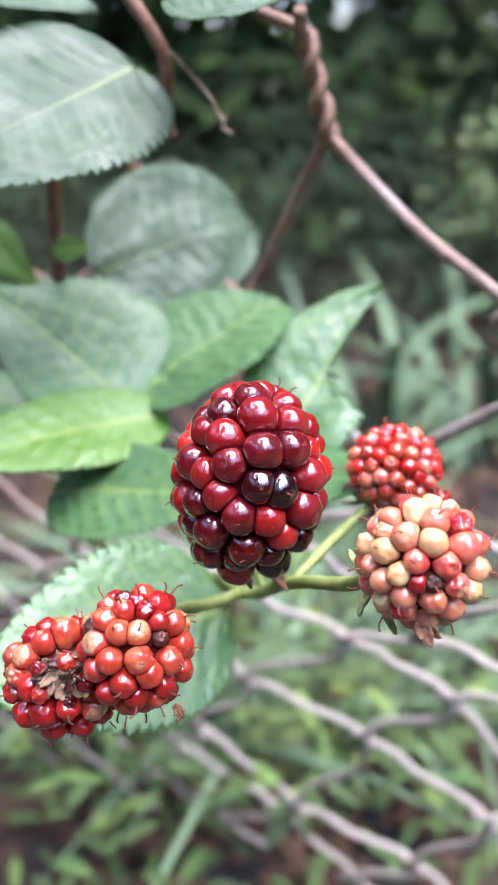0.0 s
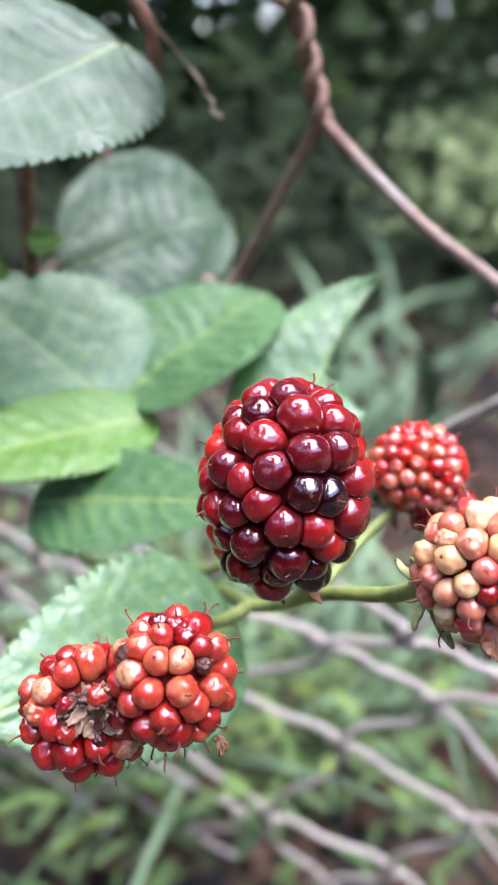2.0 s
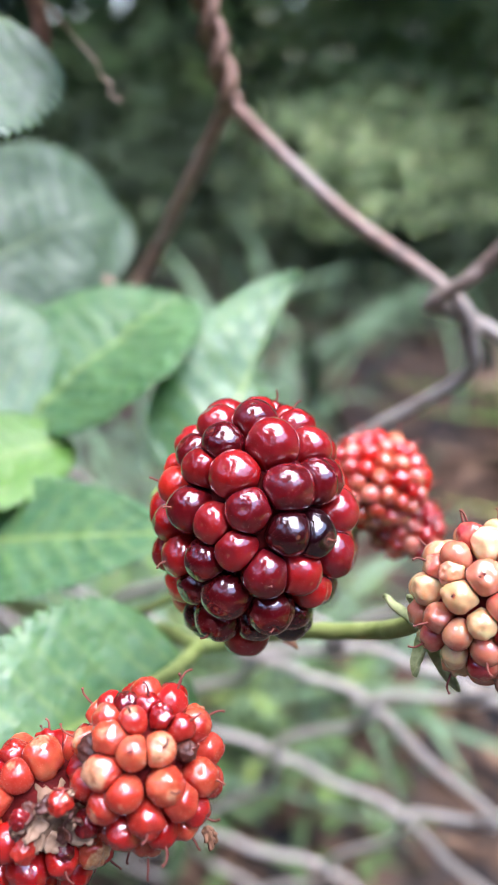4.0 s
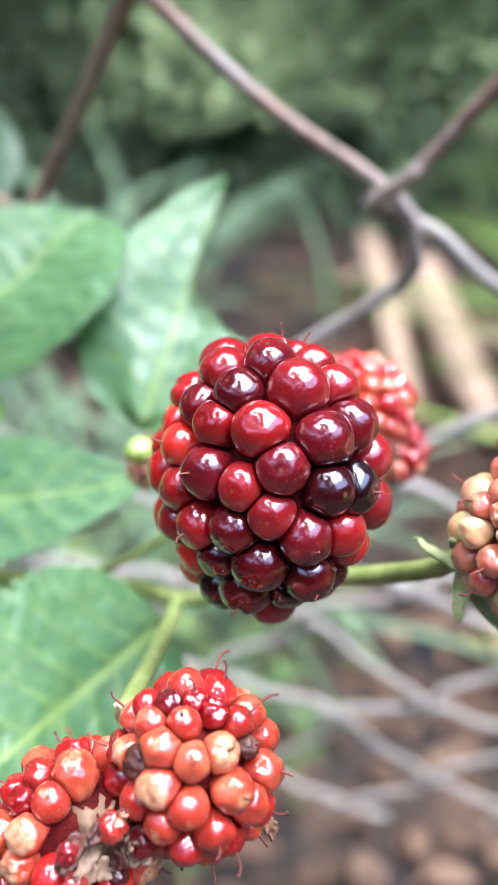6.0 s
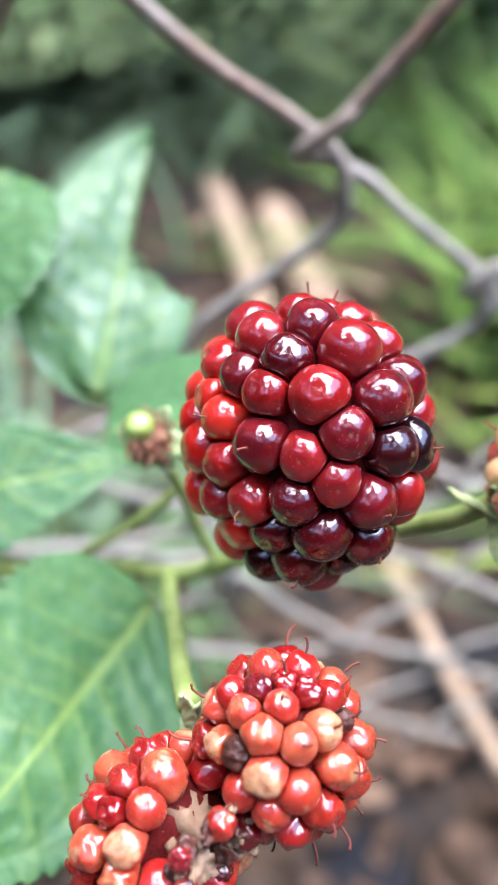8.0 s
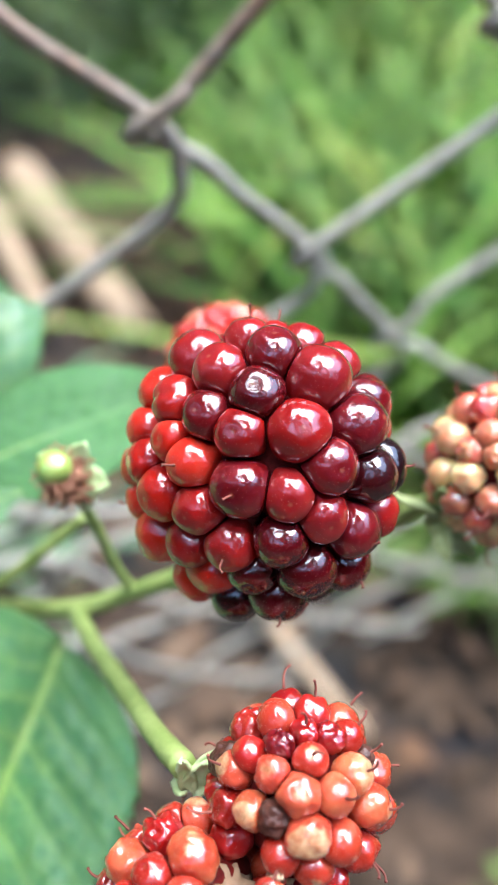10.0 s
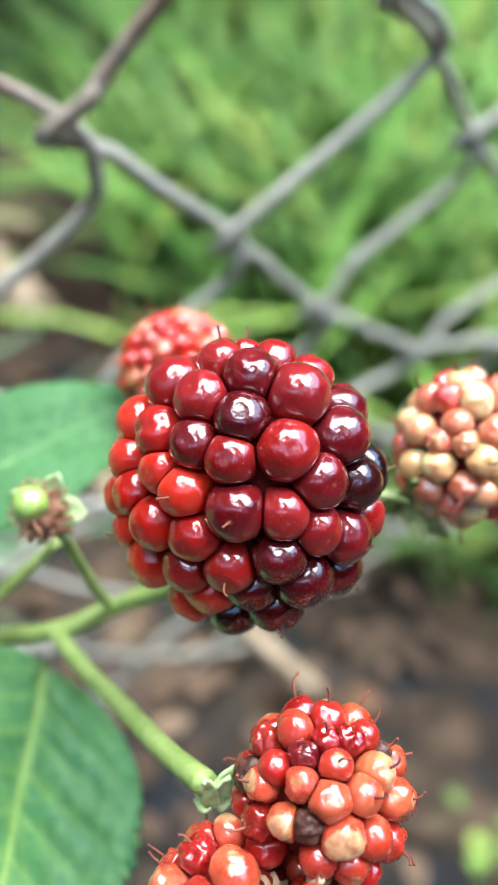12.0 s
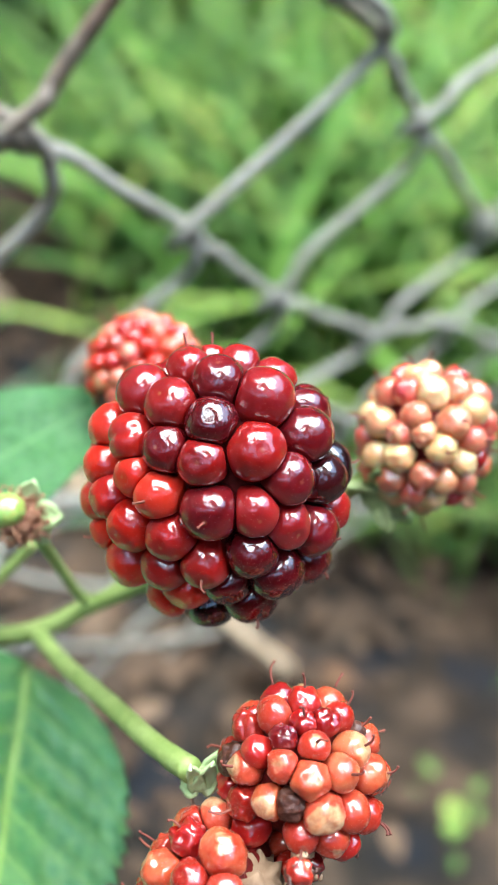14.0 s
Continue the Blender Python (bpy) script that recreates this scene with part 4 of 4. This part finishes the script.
def shrub_place(rnd):
    a = radians(rnd.uniform(0, 360))
    front = rnd.random()
    r = 2.6 + 3.4 * front ** 1.3
    z = (4.4 if math.cos(a) > -0.2 and math.sin(a) > -0.7 else 1.9) * rnd.random() ** 1.9
    lump = noise.noise(Vector((math.cos(a) * 4, math.sin(a) * 4, z * 1.6)))
    r += 0.7 * lump - 0.14 * z
    q = Vector((math.sin(a) * r, math.cos(a) * r, z + 0.02))
    g = rnd.uniform(0, 6.283)
    return q, (math.cos(g), math.sin(g), rnd.uniform(-0.9, 0.3)), (rnd.uniform(-1, 1), rnd.uniform(-1, 1), 1)


def thicket_place(rnd):
    a = radians(rnd.uniform(-50, 62))
    r = 1.45 + 1.9 * rnd.random() ** 0.8
    lump = noise.noise(Vector((math.sin(a) * r * 2.2, math.cos(a) * r * 2.2, 4.4)))
    z = (0.16 + 0.3 * (r - 1.3) + 0.25 * lump) * rnd.random() * (0.7 if a > radians(15) else 1.0)
    g = rnd.uniform(0, 6.283)
    return Vector((math.sin(a) * r, math.cos(a) * r, max(0.0, z))), (math.cos(g), math.sin(g), rnd.uniform(-0.7, 0.5)), (rnd.uniform(-0.8, 0.8), rnd.uniform(-0.9, 0.5), 1)


# Leaf clumps out of view, added to break up highlights and shade the scene.
def canopy_place(rnd):
    while True:
        q = Vector((rnd.uniform(-4, 4), rnd.uniform(-5, 4), rnd.uniform(3.2, 4.4)))
        # left open towards +x so that more light reaches the pale shrub
        if not (q.x > 0.4 and q.x > 0.45 * q.y) and noise.noise(Vector((q.x * 0.75, q.y * 0.75, 7.7))) + 0.5 * noise.noise(Vector((q.x * 2.2, q.y * 2.2, 2.2))) > 0.02:
            break
    g = rnd.uniform(0, 6.283)
    return q, (math.cos(g), math.sin(g), rnd.uniform(-0.5, 0.2)), (rnd.uniform(-0.5, 0.5), rnd.uniform(-0.5, 0.5), 1)


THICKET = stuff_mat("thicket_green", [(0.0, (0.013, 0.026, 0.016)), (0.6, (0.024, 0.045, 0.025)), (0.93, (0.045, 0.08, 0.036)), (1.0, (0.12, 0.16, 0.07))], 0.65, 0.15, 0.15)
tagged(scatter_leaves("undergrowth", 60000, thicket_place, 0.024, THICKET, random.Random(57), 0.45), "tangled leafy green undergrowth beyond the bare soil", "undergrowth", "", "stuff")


def bright_place(rnd):
    a = radians(rnd.uniform(8, 50))
    while rnd.random() > (a - radians(11)) / radians(22):
        a = radians(rnd.uniform(8, 50))
    z = (0.16 if a < radians(32) else 0.03) + 1.25 * rnd.random()
    r = 1.62 + 0.5 * z + 0.22 * rnd.random() + 0.3 * noise.noise(Vector((a * 7, z * 3.5, 1.1)))
    g = rnd.uniform(0, 6.283)
    return Vector((math.sin(a) * r, math.cos(a) * r, z)), (math.cos(g), math.sin(g), rnd.uniform(-0.7, 0.3)), (rnd.uniform(-0.6, 0.6), rnd.uniform(-0.9, 0.3), 1)


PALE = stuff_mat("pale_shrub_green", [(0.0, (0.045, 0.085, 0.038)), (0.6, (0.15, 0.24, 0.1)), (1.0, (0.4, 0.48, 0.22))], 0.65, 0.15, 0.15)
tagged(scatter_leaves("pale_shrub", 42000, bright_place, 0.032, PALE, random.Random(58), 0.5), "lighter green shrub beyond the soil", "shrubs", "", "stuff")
tagged(scatter_leaves("tree_canopy", 7000, canopy_place, 0.18, SHRUB, random.Random(55), 0.6), "unseen leaf clumps overhead, added to break up the sky light", "tree canopy", "", "stuff")
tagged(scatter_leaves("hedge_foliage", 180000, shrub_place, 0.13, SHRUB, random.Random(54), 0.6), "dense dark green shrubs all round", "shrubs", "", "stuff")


# ---- sticks on the ground ----
BARK = dry_mat("bare_stick", (0.24, 0.165, 0.105), (0.47, 0.345, 0.235), 60.0, 0.8, 1.0)


def stick(points, r, label):
    at = Vector(points[0])
    ob = thing("stick", at, label, "stick", "sticks on the ground")
    part("branch", tube(smooth_line([Vector(q) - at for q in points], 6), lambda s: r * (1 - 0.35 * s), 10, 0.25), BARK, ob)
    way = (Vector(points[1]) - at)
    side = way.cross(Vector((0, 0, 1))).normalized()
    for k, f in enumerate((0.45, 0.9)):
        q = way * f
        part("twig_stub", tube(smooth_line([q, q + side * r * (1.6 - 3.2 * k) + way.normalized() * r, q + side * r * (2.6 - 5.2 * k) + way.normalized() * r * 2.2], 4), lambda s: r * 0.3 * (1 - 0.4 * s), 8, 0.25), BARK, ob)


stick([(0.705, 1.19, 0.03), (0.55, 0.89, 0.03), (0.425, 0.66, 0.03)], 0.02, "tan fallen branch on the soil")
stick([(0.672, 0.99, 0.035), (0.57, 0.79, 0.035), (0.47, 0.585, 0.03)], 0.03, "thick pale fallen branch lying beside another")
stick([(0.32, 0.416, 0.03), (0.287, 0.338, 0.03), (0.25, 0.252, 0.03), (0.222, 0.178, 0.03)], 0.007, "thin tan stick lying on leaf litter")


# ---- larger blades and a fallen leaf beyond the fence ----
rnd = random.Random(61)
roots = [(rnd.uniform(-0.1, 0.2), rnd.uniform(0.4, 0.75), 0.0) for _ in range(110)]
tagged(blades("arching_grass", roots, STRAP, rnd, (0.006, 0.013), (0.12, 0.26), 1.5), "arching grey-green grass blades under the fence", "grass", "", "stuff")
roots = [(0.62 + rnd.gauss(0, 0.12), 0.30 + rnd.gauss(0, 0.12), 0.0) for _ in range(60)]
tagged(blades("broad_grass", roots, GRASS, rnd, (0.014, 0.026), (0.16, 0.3), 1.1), "broad arching yellow-green grass near the fence", "grass", "", "stuff")


rnd = random.Random(64)
roots = [(rnd.uniform(0.36, 0.6), rnd.uniform(0.0, 0.27), 0.0) for _ in range(230)]
tagged(blades("short_grass", roots, GRASS, rnd, (0.005, 0.011), (0.06, 0.15), 1.5), "short thin grass creeping over the soil", "grass", "", "stuff")

rnd = random.Random(63)
roots = [(0.18 + 0.055 * (k % 3) + rnd.gauss(0, 0.05), 1.0 + rnd.gauss(0, 0.07), 0.0) for k in range(30)]
tagged(blades("strap_leaves", roots, STRAP, rnd, (0.014, 0.03), (0.15, 0.34), 1.4), "grey-green strap-leaved clump on the soil", "grass", "", "stuff")


def fallen_leaf(at, turn, size, material, label):
    """A curled dry leaf on the soil."""
    ob = thing("fallen_leaf", at, label, "leaf", "fallen leaves")
    bm = bmesh.new()
    rows = []
    for a in range(13):
        s = a / 12
        w = 0.32 * size * math.sin(math.pi * s ** 0.8) ** 0.8 + 0.0005
        rows.append([bm.verts.new((size * (s - 0.5), w * v, 0.012 + 0.25 * w * v * v + 0.06 * size * math.sin(4 * s) + 0.03 * size * noise.noise(Vector((s * 4, v * 2, at[0] * 9))))) for v in (-1, -0.5, 0, 0.5, 1)])
    for r0, r1 in zip(rows, rows[1:]):
        for k in range(4):
            bm.faces.new((r0[k], r0[k + 1], r1[k + 1], r1[k]))
    blade = part("blade", bm, material, ob)
    blade.modifiers.new("thickness", "SOLIDIFY").thickness = 0.0006
    part("stalk", tube([(-0.7 * size, 0.03 * size, 0.004), (-0.5 * size, 0, 0.01), (0.1 * size, 0, 0.012)], 0.0012, 6), material, ob)
    ob.rotation_euler = (0, 0, radians(turn))


RUSSET = dry_mat("russet_leaf", (0.1, 0.045, 0.02), (0.22, 0.11, 0.05), 60.0)
TAN = dry_mat("tan_leaf", (0.1, 0.06, 0.035), (0.22, 0.14, 0.085), 60.0)
fallen_leaf((0.4521, 1.6146, -0.01), 30, 0.07, RUSSET, "russet fallen leaf on the soil")
fallen_leaf((0.135, 0.262, 0.0), 70, 0.028, TAN, "pale tan fallen leaf under the fence")
fallen_leaf((0.215, 0.30, 0.0), -20, 0.034, TAN, "pale tan fallen leaf under the fence")
fallen_leaf((0.24, 0.16, 0.0), 110, 0.03, RUSSET, "russet fallen leaf on the soil")
fallen_leaf((0.28, 0.40, 0.0), 150, 0.032, TAN, "pale tan fallen leaf under the fence")


def weed_place(rnd):
    a = rnd.choice(((0.2, 0.088), (0.186, 0.07), (0.203, 0.064)))
    g = rnd.uniform(0, 6.283)
    return Vector((a[0] + rnd.gauss(0, 0.008), a[1] + rnd.gauss(0, 0.008), rnd.uniform(0.0, 0.02))), (math.cos(g), math.sin(g), 0.2), (rnd.uniform(-0.5, 0.5), rnd.uniform(-0.5, 0.5), 1)


tagged(scatter_leaves("seedlings", 13, weed_place, 0.010, GRASS, random.Random(62), 0.7), "small bright green seedlings on the soil", "weeds", "", "stuff")
